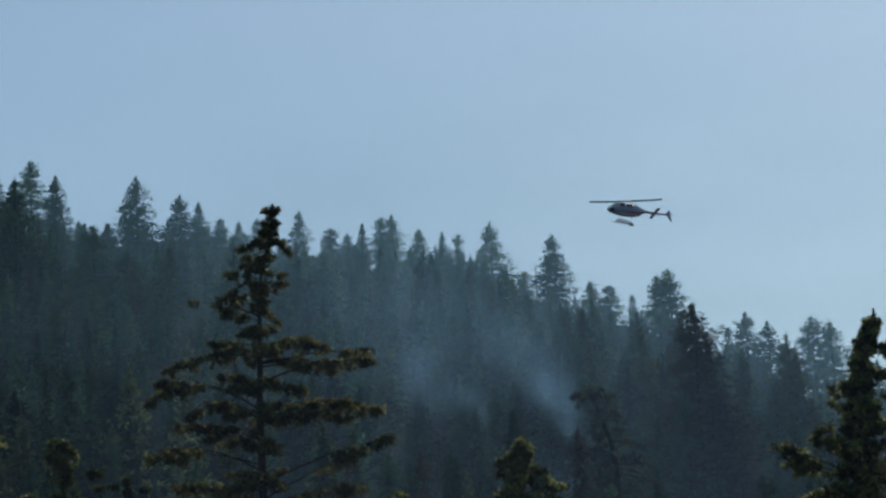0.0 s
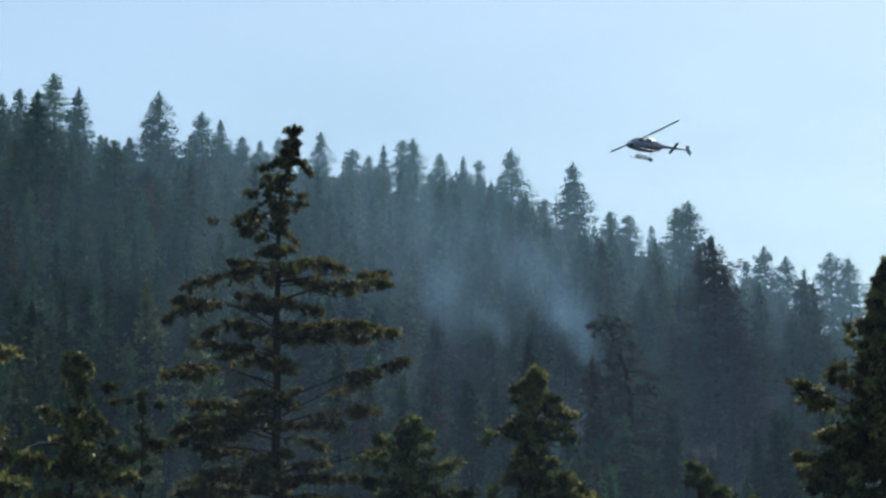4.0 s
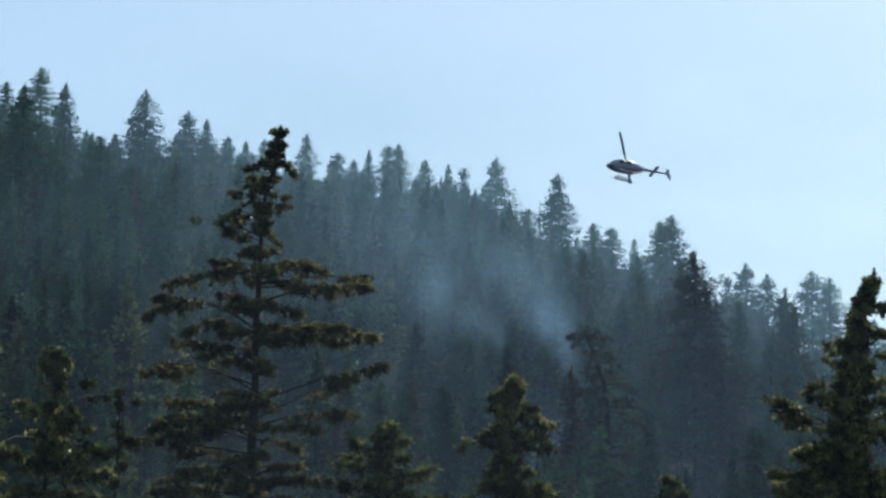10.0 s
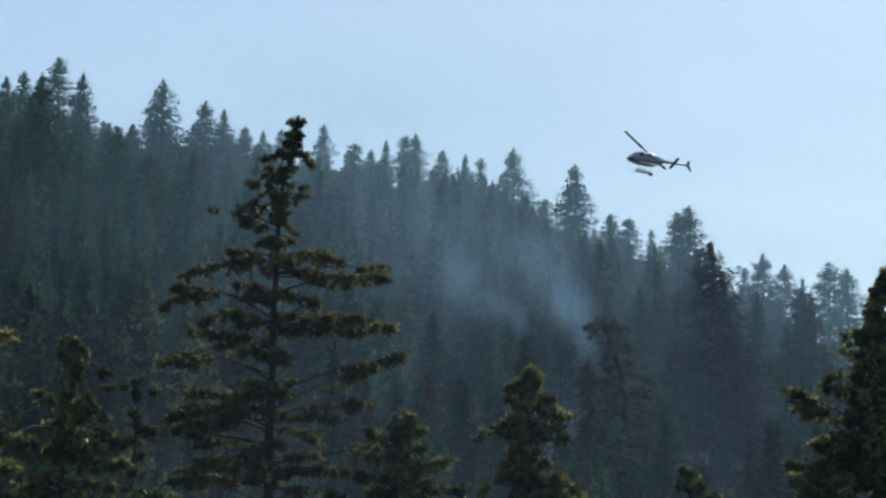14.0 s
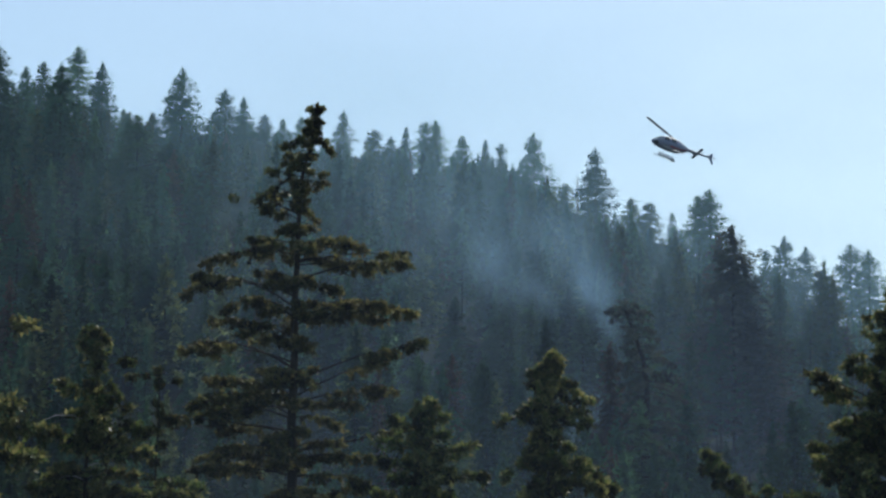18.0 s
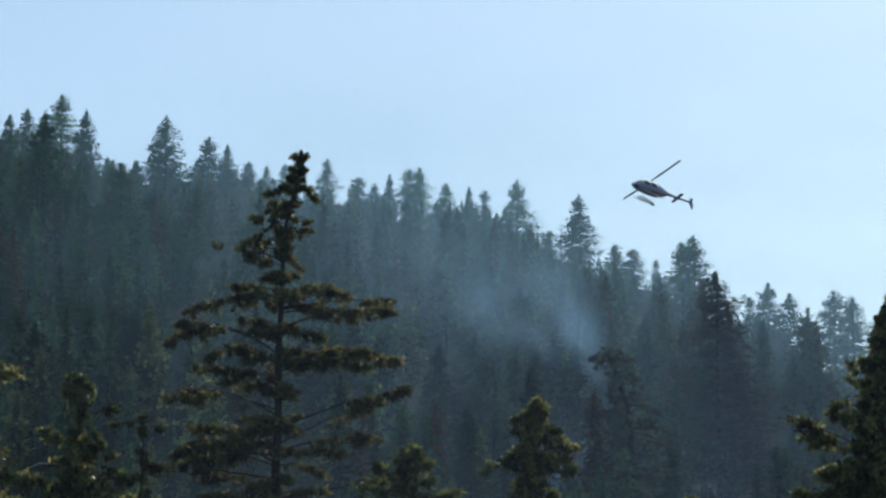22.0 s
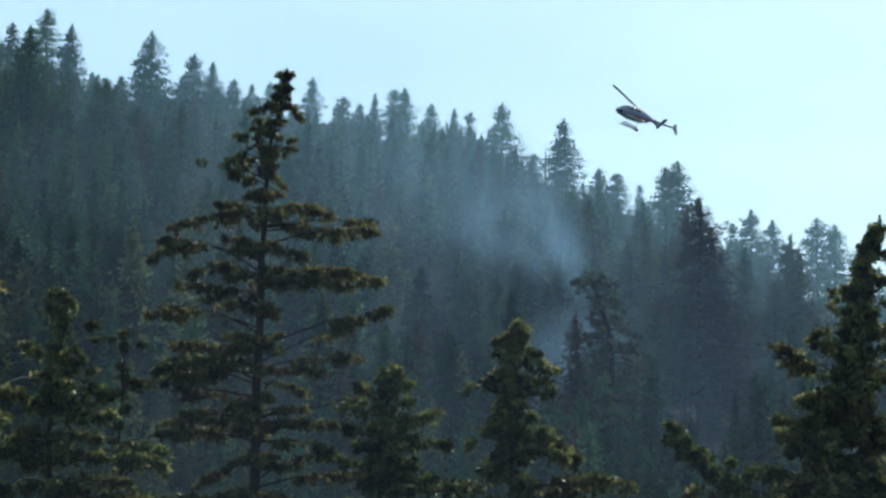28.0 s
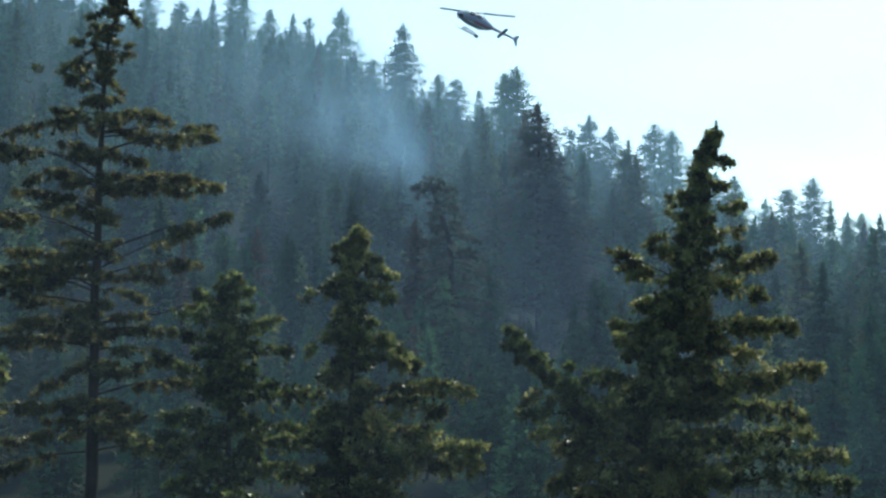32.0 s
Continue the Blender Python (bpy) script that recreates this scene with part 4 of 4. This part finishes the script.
# ---- helicopter ----
HULL = paint("dark_blue_grey_paint", (0.22, 0.25, 0.36), 0.42)
ROOF_GLINT = paint("roof_glint_white", (0.8, 0.81, 0.82), 0.2)
RED = paint("red_paint", (0.4, 0.05, 0.06), 0.6)
BLACK = paint("black_composite", (0.17, 0.17, 0.185), 0.5)
STEEL = paint("grey_tube", (0.42, 0.44, 0.48), 0.4, 0.5)
PANEL = paint("white_mesh_panel", (0.85, 0.85, 0.85), 0.5)
pn, pl = PANEL.node_tree.nodes, PANEL.node_tree.links
glow, both = pn.new("ShaderNodeBsdfTransparent"), pn.new("ShaderNodeMixShader")
both.inputs[0].default_value = 0.62
pl.new(pn["Principled BSDF"].outputs[0], both.inputs[1])
pl.new(glow.outputs[0], both.inputs[2])
pl.new(both.outputs[0], pn["Material Output"].inputs["Surface"])
CLEAR, cn, cl, cb = material("clear_canopy")
cb.inputs["Base Color"].default_value, cb.inputs["Roughness"].default_value = (0.8, 0.85, 0.88, 1), 0.08
seen, thin = cn.new("ShaderNodeBsdfTransparent"), cn.new("ShaderNodeMixShader")
thin.inputs[0].default_value = 0.42
cl.new(seen.outputs[0], thin.inputs[1])
cl.new(cb.outputs[0], thin.inputs[2])
cl.new(thin.outputs[0], cn["Material Output"].inputs["Surface"])
GLASS, gn, gl, gb = material("tinted_glass")
gb.inputs["Base Color"].default_value = (0.02, 0.025, 0.03, 1)
gb.inputs["Roughness"].default_value, gb.inputs["Coat Weight"].default_value = 0.12, 0.3


def loft(sections, sides=20, power=2.3):
    """A closed hull through rounded sections: x, middle height, half height, half width."""
    verts, faces = [], []
    for x, zc, hh, hw in sections:
        for k in range(sides):
            a = 2 * math.pi * k / sides
            c, s = math.cos(a), math.sin(a)
            verts.append((x, hw * math.copysign(abs(c) ** (2 / power), c), zc + hh * math.copysign(abs(s) ** (2 / power), s)))
    for i in range(len(sections) - 1):
        for k in range(sides):
            a, b = i * sides + k, i * sides + (k + 1) % sides
            faces.append((a, b, b + sides, a + sides))
    faces.append(tuple(range(sides - 1, -1, -1)))
    faces.append(tuple(range((len(sections) - 1) * sides, len(sections) * sides)))
    return verts, faces


def slab(outline, y0, y1, axis="y", bevel=0.015):
    """A flat plate with the outline in two axes and a thickness along the third, edges bevelled."""
    bm = bmesh.new()
    def at(p, d):
        return {"y": (p[0], d, p[1]), "z": (p[0], p[1], d), "x": (d, p[0], p[1])}[axis]
    a = [bm.verts.new(at(p, y0)) for p in outline]
    b = [bm.verts.new(at(p, y1)) for p in outline]
    bm.faces.new(a), bm.faces.new(list(reversed(b)))
    for i in range(len(a)):
        j = (i + 1) % len(a)
        bm.faces.new((a[j], a[i], b[i], b[j]))
    bmesh.ops.recalc_face_normals(bm, faces=bm.faces)
    if bevel:
        bmesh.ops.bevel(bm, geom=bm.edges[:], offset=bevel, segments=1, affect="EDGES")
    return bm


BODY = [(-3.3, -0.2, 0.04, 0.05), (-3.18, -0.2, 0.2, 0.28), (-2.85, -0.14, 0.42, 0.5), (-2.4, -0.04, 0.64, 0.66), (-1.8, 0.06, 0.83, 0.8), (-1.0, 0.1, 0.92, 0.9), (0.0, 0.1, 0.93, 0.92),
        (1.0, 0.12, 0.86, 0.82), (1.7, 0.18, 0.66, 0.62), (2.3, 0.26, 0.42, 0.38), (2.75, 0.3, 0.24, 0.22)]


def shell(x0, x1, a0, a1, grow):
    """A patch of the hull between two stations and two angles, set proud by grow: panes, stripes, doors."""
    verts, faces, nx, na = [], [], 8, 6
    xs = [b[0] for b in BODY]
    for i in range(nx + 1):
        x = x0 + (x1 - x0) * i / nx
        zc, hh, hw = (float(np.interp(x, xs, [b[j] for b in BODY])) for j in (1, 2, 3))
        for k in range(na + 1):
            a = radians(a0 + (a1 - a0) * k / na)
            c, s = math.cos(a), math.sin(a)
            y, z = hw * math.copysign(abs(c) ** (2 / 2.3), c), hh * math.copysign(abs(s) ** (2 / 2.3), s)
            q = 1 + grow / max(0.2, math.hypot(y, z))
            verts.append((x, y * q, zc + z * q))
    for i in range(nx):
        for k in range(na):
            a = i * (na + 1) + k
            faces.append((a, a + 1, a + na + 2, a + na + 1))
    return verts, faces


def helicopter():
    h = tagged(new("helicopter"), "dark single-engine helicopter with red belly stripe hovering over the ridge", "helicopter")
    def add(name, vf, mat, label="", parent=None, smooth=True):
        return part(name, mesh_of(name, vf[0], vf[1], mat, smooth), mat, parent or h, label)
    v, fc = loft(BODY, 28)
    def open_front(face):
        x, z = (sum(v[k][a] for k in face) / len(face) for a in (0, 2))
        return -3.05 < x < -1.45 and z > -0.22
    hull = add("fuselage", (v, [f for f in fc if not open_front(f)]), HULL, "dark blue-grey rounded cabin")
    for y in (-0.35, 0.35):
        seat = slab([(-1.75, -0.35), (-1.2, -0.4), (-1.05, 0.45), (-1.2, 0.48), (-1.4, -0.15), (-1.75, -0.15)], y - 0.22, y + 0.22, bevel=0.03)
        part("seat", seat, BLACK, h)
    add("engine_cowling", loft([(-0.75, 0.85, 0.12, 0.2), (-0.4, 0.98, 0.26, 0.36), (0.2, 1.02, 0.32, 0.42), (1.0, 0.95, 0.34, 0.42), (1.6, 0.8, 0.3, 0.34), (2.1, 0.6, 0.18, 0.2)], 16), HULL)
    add("exhaust_pipe", tube([Vector((1.1, 0.1, 1.15)), Vector((1.25, 0.12, 1.38)), Vector((1.5, 0.14, 1.5))], [0.11, 0.1, 0.1], 8), STEEL)
    for s in (1, -1):
        mid = 90 + s * 52
        add("windscreen", shell(-3.05, -1.45, 90 + s * 2, 90 + s * 108, 0.0), CLEAR, "curved tinted windscreen half", hull)
        add("chin_window", shell(-3.05, -2.45, 270 - s * 12, 270 - s * 55, 0.012), GLASS, "", hull)
        add("door", shell(-1.7, -0.75, 90 + s * 55, 90 + s * 150, 0.01), HULL, "", hull)
        add("side_window", shell(-1.62, -0.85, 90 + s * 58, 90 + s * 98, 0.022), GLASS, "", hull)
        add("rear_window", shell(-0.6, 0.35, 90 + s * 60, 90 + s * 98, 0.014), GLASS, "", hull)
    for a in (226, 302):
        add("red_stripe", shell(-0.6, 2.65, a, a + 12, 0.012), RED, "red stripe along the belly", hull)
    # roof panel whose white also paints in the sun glint on the windscreen top
    add("roof_glint_panel", shell(-2.25, -0.6, 48, 132, 0.014), ROOF_GLINT, "pale roof panel, white also for the windscreen's glint", hull)
    boom = add("tail_boom", tube([Vector((2.5, 0, 0.3)), Vector((3.5, 0, 0.33)), Vector((4.5, 0, 0.36)), Vector((5.6, 0, 0.4)), Vector((6.6, 0, 0.43))], [0.25, 0.21, 0.18, 0.15, 0.12], 12), HULL)
    part("vertical_fin", slab([(6.15, 0.45), (6.7, 1.2), (7.05, 1.22), (6.85, 0.5), (6.95, -0.6), (6.7, -0.66), (6.35, 0.1)], -0.04, 0.04), HULL, h, "swept tail fin")
    part("tail_skid", mesh_of("tail_skid", *tube([Vector((6.5, 0, -0.2)), Vector((6.8, 0, -0.9)), Vector((7.0, 0, -0.95))], [0.02, 0.02, 0.02], 6), STEEL), STEEL, h)
    part("stabilizer", slab([(4.1, -1.25), (4.6, -1.3), (4.6, 1.3), (4.1, 1.25)], 0.3, 0.36, "z"), HULL, h, "horizontal tail plane")
    # landing gear
    for s in (1, -1):
        pts = [Vector((-2.5, s * 1.05, -1.15)), Vector((-2.3, s * 1.07, -1.42)), Vector((-2.0, s * 1.08, -1.53)), Vector((-1.0, s * 1.08, -1.55)), Vector((0.4, s * 1.08, -1.55)), Vector((1.45, s * 1.08, -1.55))]
        add("skid", tube(pts, [0.05] * 6, 8), STEEL, "grey landing skid")
    for x in (-1.15, 0.65):
        pts = [Vector((x, y, -1.5 + 0.78 * (1 - min(1, abs(y) / 1.08) ** 2.2))) for y in np.linspace(-1.08, 1.08, 9)]
        add("cross_tube", tube(pts, [0.05] * 9, 8), STEEL)
    cargo = part("cargo_basket", slab([(-1.55, -1.3), (0.4, -1.3), (0.4, -0.85), (-1.3, -0.8)], 1.0, 1.06, bevel=0), PANEL, h, "pale cargo basket slung beside the skid")
    for i in range(6):
        x = -1.5 + i * 0.41
        part("basket_rib", slab([(x, -1.34), (x + 0.05, -1.34), (x + 0.05, -0.95), (x, -0.95)], 1.06, 1.3, bevel=0), STEEL, cargo)
    part("basket_floor", slab([(-1.55, 1.06), (0.58, 1.06), (0.58, 1.32), (-1.55, 1.32)], -1.34, -1.3, "z", 0), PANEL, cargo)
    part("equipment_box", slab([(0.62, -1.6), (1.12, -1.6), (1.12, -1.18), (0.62, -1.18)], 1.0, 1.35, bevel=0.03), BLACK, h, "black equipment box")
    # rotors
    add("mast", tube([Vector((0, 0, 1.2)), Vector((0, 0, 1.45)), Vector((0, 0, 1.68))], [0.09, 0.07, 0.06], 10), STEEL)
    rotor = part("main_rotor", mesh_of("main_rotor", *loft([(-0.75, 0, 0.04, 0.09), (-0.4, 0, 0.06, 0.13), (-0.12, 0, 0.1, 0.16), (0.12, 0, 0.1, 0.16), (0.4, 0, 0.06, 0.13), (0.75, 0, 0.04, 0.09)], 10), STEEL, True), STEEL, h, "two-blade rotor head")
    rotor.location = (0, 0, 1.62)
    for s in (1, -1):
        secs = [(s * 0.6, 0.0, 0.03, 0.12), (s * 1.0, 0.0, 0.03, 0.18), (s * 3.2, 0.03, 0.026, 0.17), (s * 5.15, 0.12, 0.024, 0.17), (s * 5.35, 0.13, 0.015, 0.13)]
        part("blade", mesh_of("blade", *loft(secs, 8, 2.0), BLACK, True), BLACK, rotor, "long dark rotor blade")
    tail = part("tail_rotor", mesh_of("tail_rotor", *tube([Vector((0, 0.2, 0)), Vector((0, 0, 0)), Vector((0, -0.08, 0))], [0.05, 0.07, 0.04], 8), STEEL), STEEL, h)
    tail.location = (6.62, -0.22, 0.42)
    for s in (1, -1):
        part("tail_blade", slab([(s * 0.06, -0.05), (s * 0.8, -0.07), (s * 0.82, 0.06), (s * 0.06, 0.05)], -0.015, 0.01, bevel=0), BLACK, tail)
    return h, rotor, tail


HELI, ROTOR, TAIL = helicopter()

# ---- smoke and haze sheets ----
scene.cycles.transparent_max_bounces = 64
PUFF = smoke("thin_smoke", 0.088, 1.3, (0.42, 0.68, 0.95))
# for sheets that imitate aerial haze, not smoke
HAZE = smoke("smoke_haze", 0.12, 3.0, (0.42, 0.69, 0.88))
LOW_HAZE = smoke("low_haze_sheet", 0.066, 3.0, (0.44, 0.62, 0.94))


def dome(name, mat, depth, rings=7, sides=20):
    """A shallow bulging veil of unit radius that faces along -y."""
    verts, faces = [(0, -depth, 0)], []
    for i in range(1, rings + 1):
        r = i / rings
        for k in range(sides):
            a = 2 * math.pi * k / sides
            verts.append((r * math.cos(a), -depth * (1 - r * r), r * math.sin(a)))
    for k in range(sides):
        faces.append((0, 1 + k, 1 + (k + 1) % sides))
        for i in range(rings - 1):
            a, b = 1 + i * sides + k, 1 + i * sides + (k + 1) % sides
            faces.append((a, a + sides, b + sides, b))
    return mesh_of(name, verts, faces, mat, True)


def smoke_plume(name, source, drift, count, first, last, moved, seed, late=0):
    """Puffs strung from the source up the drift, growing on the way; each one creeps on during the clip, the late ones only near its end."""
    rng = random.Random(seed)
    plume = tagged(new(name), "thin blue-white smoke rising through the trees", "smoke", kind="stuff")
    plume.location = source
    mesh, rows = dome("puff", PUFF, 0.35), []
    for i in range(count):
        s = (i + 0.5) / count
        at = Vector(drift) * s + Vector((rng.uniform(-1, 1), rng.uniform(-1, 1), rng.uniform(-1, 1))) * (0.6 + 3.5 * s)
        r = first + (last - first) * s
        ob = part("puff", mesh, PUFF, plume)
        ob.scale = (r * rng.uniform(0.7, 1.1), r * 0.5, r * rng.uniform(0.9, 1.5))
        tilt = rng.uniform(-40, 40)
        step = Vector(moved) + Vector(drift).normalized() * rng.uniform(1, 3)
        rows.append((ob, at, at + step, tilt, tilt + rng.uniform(-15, 15), 0.0))
    far = part("puff", mesh, PUFF, plume, "wide thinning smoke")
    far.scale = (34, 6, 17)
    rows.append((far, Vector((-16, 16, 20)), Vector((-12, 16, 22)), 15, 20, 0.0))
    for i in range(late):
        ob = part("puff", mesh, PUFF, plume, "late smoke billowing up to the crest")
        ob.scale = (rng.uniform(7, 11), 4, rng.uniform(8, 12))
        low = Vector((rng.uniform(-4, 5), 3, rng.uniform(-16, -11)))
        rows.append((ob, low, low + Vector((rng.uniform(-6, 6), 3, 24 + i * 2.2)), rng.uniform(-30, 30), rng.uniform(-30, 30), 23.5 + 0.3 * i))
    return rows


SMOKE = smoke_plume("smoke_plume", place(3.0, 8.5, 372), (-7, 4, 14), 24, 1.8, 7.5, (2.5, 0, 3), 3, 7)
SMOKE += smoke_plume("smoke_wisp", place(0.95, 8.9, 392), (-10, 4, 13), 16, 1.8, 6.5, (12, 0, 3), 4)
LENS_VEIL = smoke("lens_veil", 0.034, 3.0, (0.5, 0.66, 0.9))
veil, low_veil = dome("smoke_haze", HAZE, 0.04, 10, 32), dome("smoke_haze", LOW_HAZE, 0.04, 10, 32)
# translucent sheets added across the view to stand in for blue aerial haze
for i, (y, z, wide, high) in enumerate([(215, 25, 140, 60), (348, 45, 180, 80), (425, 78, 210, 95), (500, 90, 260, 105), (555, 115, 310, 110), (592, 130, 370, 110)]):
    ob = tagged(new("smoke_haze", veil if y > 400 else low_veil), "added translucent sheet for the blue air haze before the slope", "haze", kind="stuff")
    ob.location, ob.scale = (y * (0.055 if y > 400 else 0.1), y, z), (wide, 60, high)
# near sheet added to pale the dark tones as veiling lens glare does
ob = tagged(new("smoke_haze", dome("smoke_haze", LENS_VEIL, 0.04, 10, 32)), "added clear sheet that lifts the near trees' darks like lens veil", "haze", kind="stuff")
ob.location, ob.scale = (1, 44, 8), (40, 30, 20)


HELICOPTER_PATH = [
    (0, 27.07, 341.05, 84.12, -20.9, 5.4, 25.3),
    (0.5, 26.85, 341.87, 84.11, -23.4, 6.2, 25.4),
    (1, 26.68, 341.06, 83.80, -21.5, 6.7, 24.9),
    (1.5, 26.63, 341.46, 83.72, -22.5, 7.3, 25.1),
    (2, 26.66, 341.61, 83.64, -21.9, 6.5, 25.8),
    (2.5, 26.65, 341.47, 83.57, -22.3, 5.5, 25.3),
    (3, 26.64, 341.63, 83.50, -23.2, 4.2, 25.1),
    (3.5, 26.65, 341.69, 83.68, -23.8, 3.3, 24.9),
    (5.5, 26.40, 341.56, 83.33, -23.5, 3.3, 24.7),
    (6, 26.36, 341.42, 83.47, -23.2, 2.7, 24.6),
    (6.5, 26.39, 341.46, 83.40, -23.6, 3.0, 24.4),
    (7, 26.35, 341.46, 83.30, -23.6, 3.1, 24.4),
    (7.5, 26.32, 341.46, 83.19, -23.5, 3.1, 24.4),
    (8, 26.19, 341.40, 83.22, -23.5, 3.4, 24.2),
    (8.5, 26.14, 341.48, 83.03, -23.2, 4.1, 24.5),
    (9, 26.07, 341.74, 82.72, -23.2, 5.1, 24.9),
    (9.5, 25.94, 341.71, 82.52, -23.3, 4.9, 24.7),
    (10, 25.89, 341.70, 82.36, -23.2, 4.3, 24.7),
    (10.5, 25.83, 341.93, 82.27, -23.5, 4.3, 25.0),
    (11, 25.78, 341.78, 81.87, -22.9, 4.4, 24.8),
    (11.5, 25.76, 341.97, 81.64, -23.1, 4.5, 25.0),
    (12, 25.82, 341.97, 81.63, -23.1, 4.1, 25.0),
    (12.5, 25.91, 341.76, 81.67, -22.7, 3.9, 24.8),
    (13, 26.10, 341.67, 81.91, -22.8, 3.5, 24.6),
    (13.5, 26.28, 341.72, 81.96, -23.3, 3.5, 24.5),
    (14, 26.35, 341.98, 82.17, -23.8, 3.4, 24.9),
    (14.5, 26.36, 342.05, 82.24, -23.7, 3.3, 25.1),
    (16.5, 26.59, 342.18, 81.96, -19.6, 12.0, 27.7),
    (17, 26.80, 342.27, 81.96, -19.9, 12.1, 27.6),
    (17.5, 26.86, 342.20, 81.92, -19.6, 12.0, 27.7),
    (18, 26.93, 342.35, 81.98, -19.9, 12.1, 27.8),
    (18.5, 26.93, 342.53, 82.09, -20.1, 12.5, 28.0),
    (19, 26.92, 342.49, 82.10, -19.8, 13.2, 28.1),
    (19.5, 26.84, 342.48, 82.07, -19.5, 13.9, 28.2),
    (20, 26.73, 342.65, 82.07, -19.4, 14.6, 28.5),
    (20.5, 26.61, 342.29, 82.00, -18.0, 14.6, 28.9),
    (21, 26.49, 342.07, 82.10, -18.0, 14.3, 28.5),
    (21.5, 26.40, 342.11, 82.27, -18.7, 13.7, 28.2),
    (22, 26.43, 341.88, 82.24, -18.3, 12.8, 28.0),
    (22.5, 26.26, 341.73, 82.19, -18.9, 12.9, 27.3),
    (23, 26.22, 341.80, 82.22, -18.8, 12.6, 27.5),
    (23.5, 26.17, 341.69, 82.31, -18.9, 12.6, 27.3),
    (24, 26.06, 341.80, 82.39, -18.9, 13.0, 27.5),
    (24.5, 26.07, 341.80, 82.40, -18.6, 13.2, 27.7),
    (26.5, 26.09, 341.95, 82.50, -19.1, 13.1, 27.7),
    (27, 26.18, 342.15, 82.38, -19.8, 13.0, 27.6),
    (27.5, 26.21, 342.06, 82.24, -20.3, 13.1, 26.8),
    (28, 26.26, 342.13, 82.18, -20.4, 12.8, 26.9),
    (28.5, 26.38, 342.29, 82.22, -20.7, 13.3, 26.9),
    (29, 26.56, 342.50, 82.29, -20.5, 14.1, 27.4),
    (29.5, 26.61, 342.24, 82.27, -19.5, 14.7, 27.8),
    (30, 26.71, 342.16, 82.26, -18.2, 15.4, 28.6),
    (30.5, 26.85, 342.41, 82.34, -18.1, 16.5, 29.0),
    (31, 26.75, 342.36, 82.28, -19.4, 17.4, 27.3),
    (31.5, 26.71, 341.10, 81.83, -17.7, 17.5, 24.6),
    (32, 26.50, 342.08, 82.06, -19.4, 19.2, 24.5),
]

# seconds and blade angle, less the even spin
BLADE = [(0, 165.5), (1, 173), (2, 168), (3, 150), (6, 103.5), (7, 81), (8, 70), (9, 50), (10, 55), (11, 47.5), (12, 44), (13, 31.5), (14, 30.5), (17, 20.5), (18, 18), (19, -3.5), (20, -18), (21, -37), (22, -74.5), (23, -93), (24, -117), (27, -152), (28, -159), (29, -170.5), (30, -183.5), (31, -197), (32, -206.5)]


def motions():
    """All that moves: the hovering helicopter, its two rotors and the creeping smoke."""
    walk(HELI, [(t, pose(x, y, z, rx, ry, rz)) for t, x, y, z, rx, ry, rz in HELICOPTER_PATH])
    ts, turns = [b[0] for b in BLADE], [b[1] for b in BLADE]
    spin, whirl = [], []
    for i in range(32 * FPS + 1):
        t = i / FPS
        spin.append((t, pose(0, 0, 1.62, -10, 0, 0) @ pose(0, 0, 0, 0, 0, float(np.interp(t, ts, turns)) - 2160 * t)))
        whirl.append((t, pose(6.62, -0.22, 0.42, 0, 80.0 * i, 0)))
    walk(ROTOR, spin)
    walk(TAIL, whirl)
    for ob, a, b, turn_a, turn_b, since in SMOKE:
        rest = [(0.0, pose(*a, 0, turn_a, 0))] if since else []
        walk(ob, rest + [(since, pose(*a, 0, turn_a, 0)), (32.0, pose(*b, 0, turn_b, 0))])


motions()
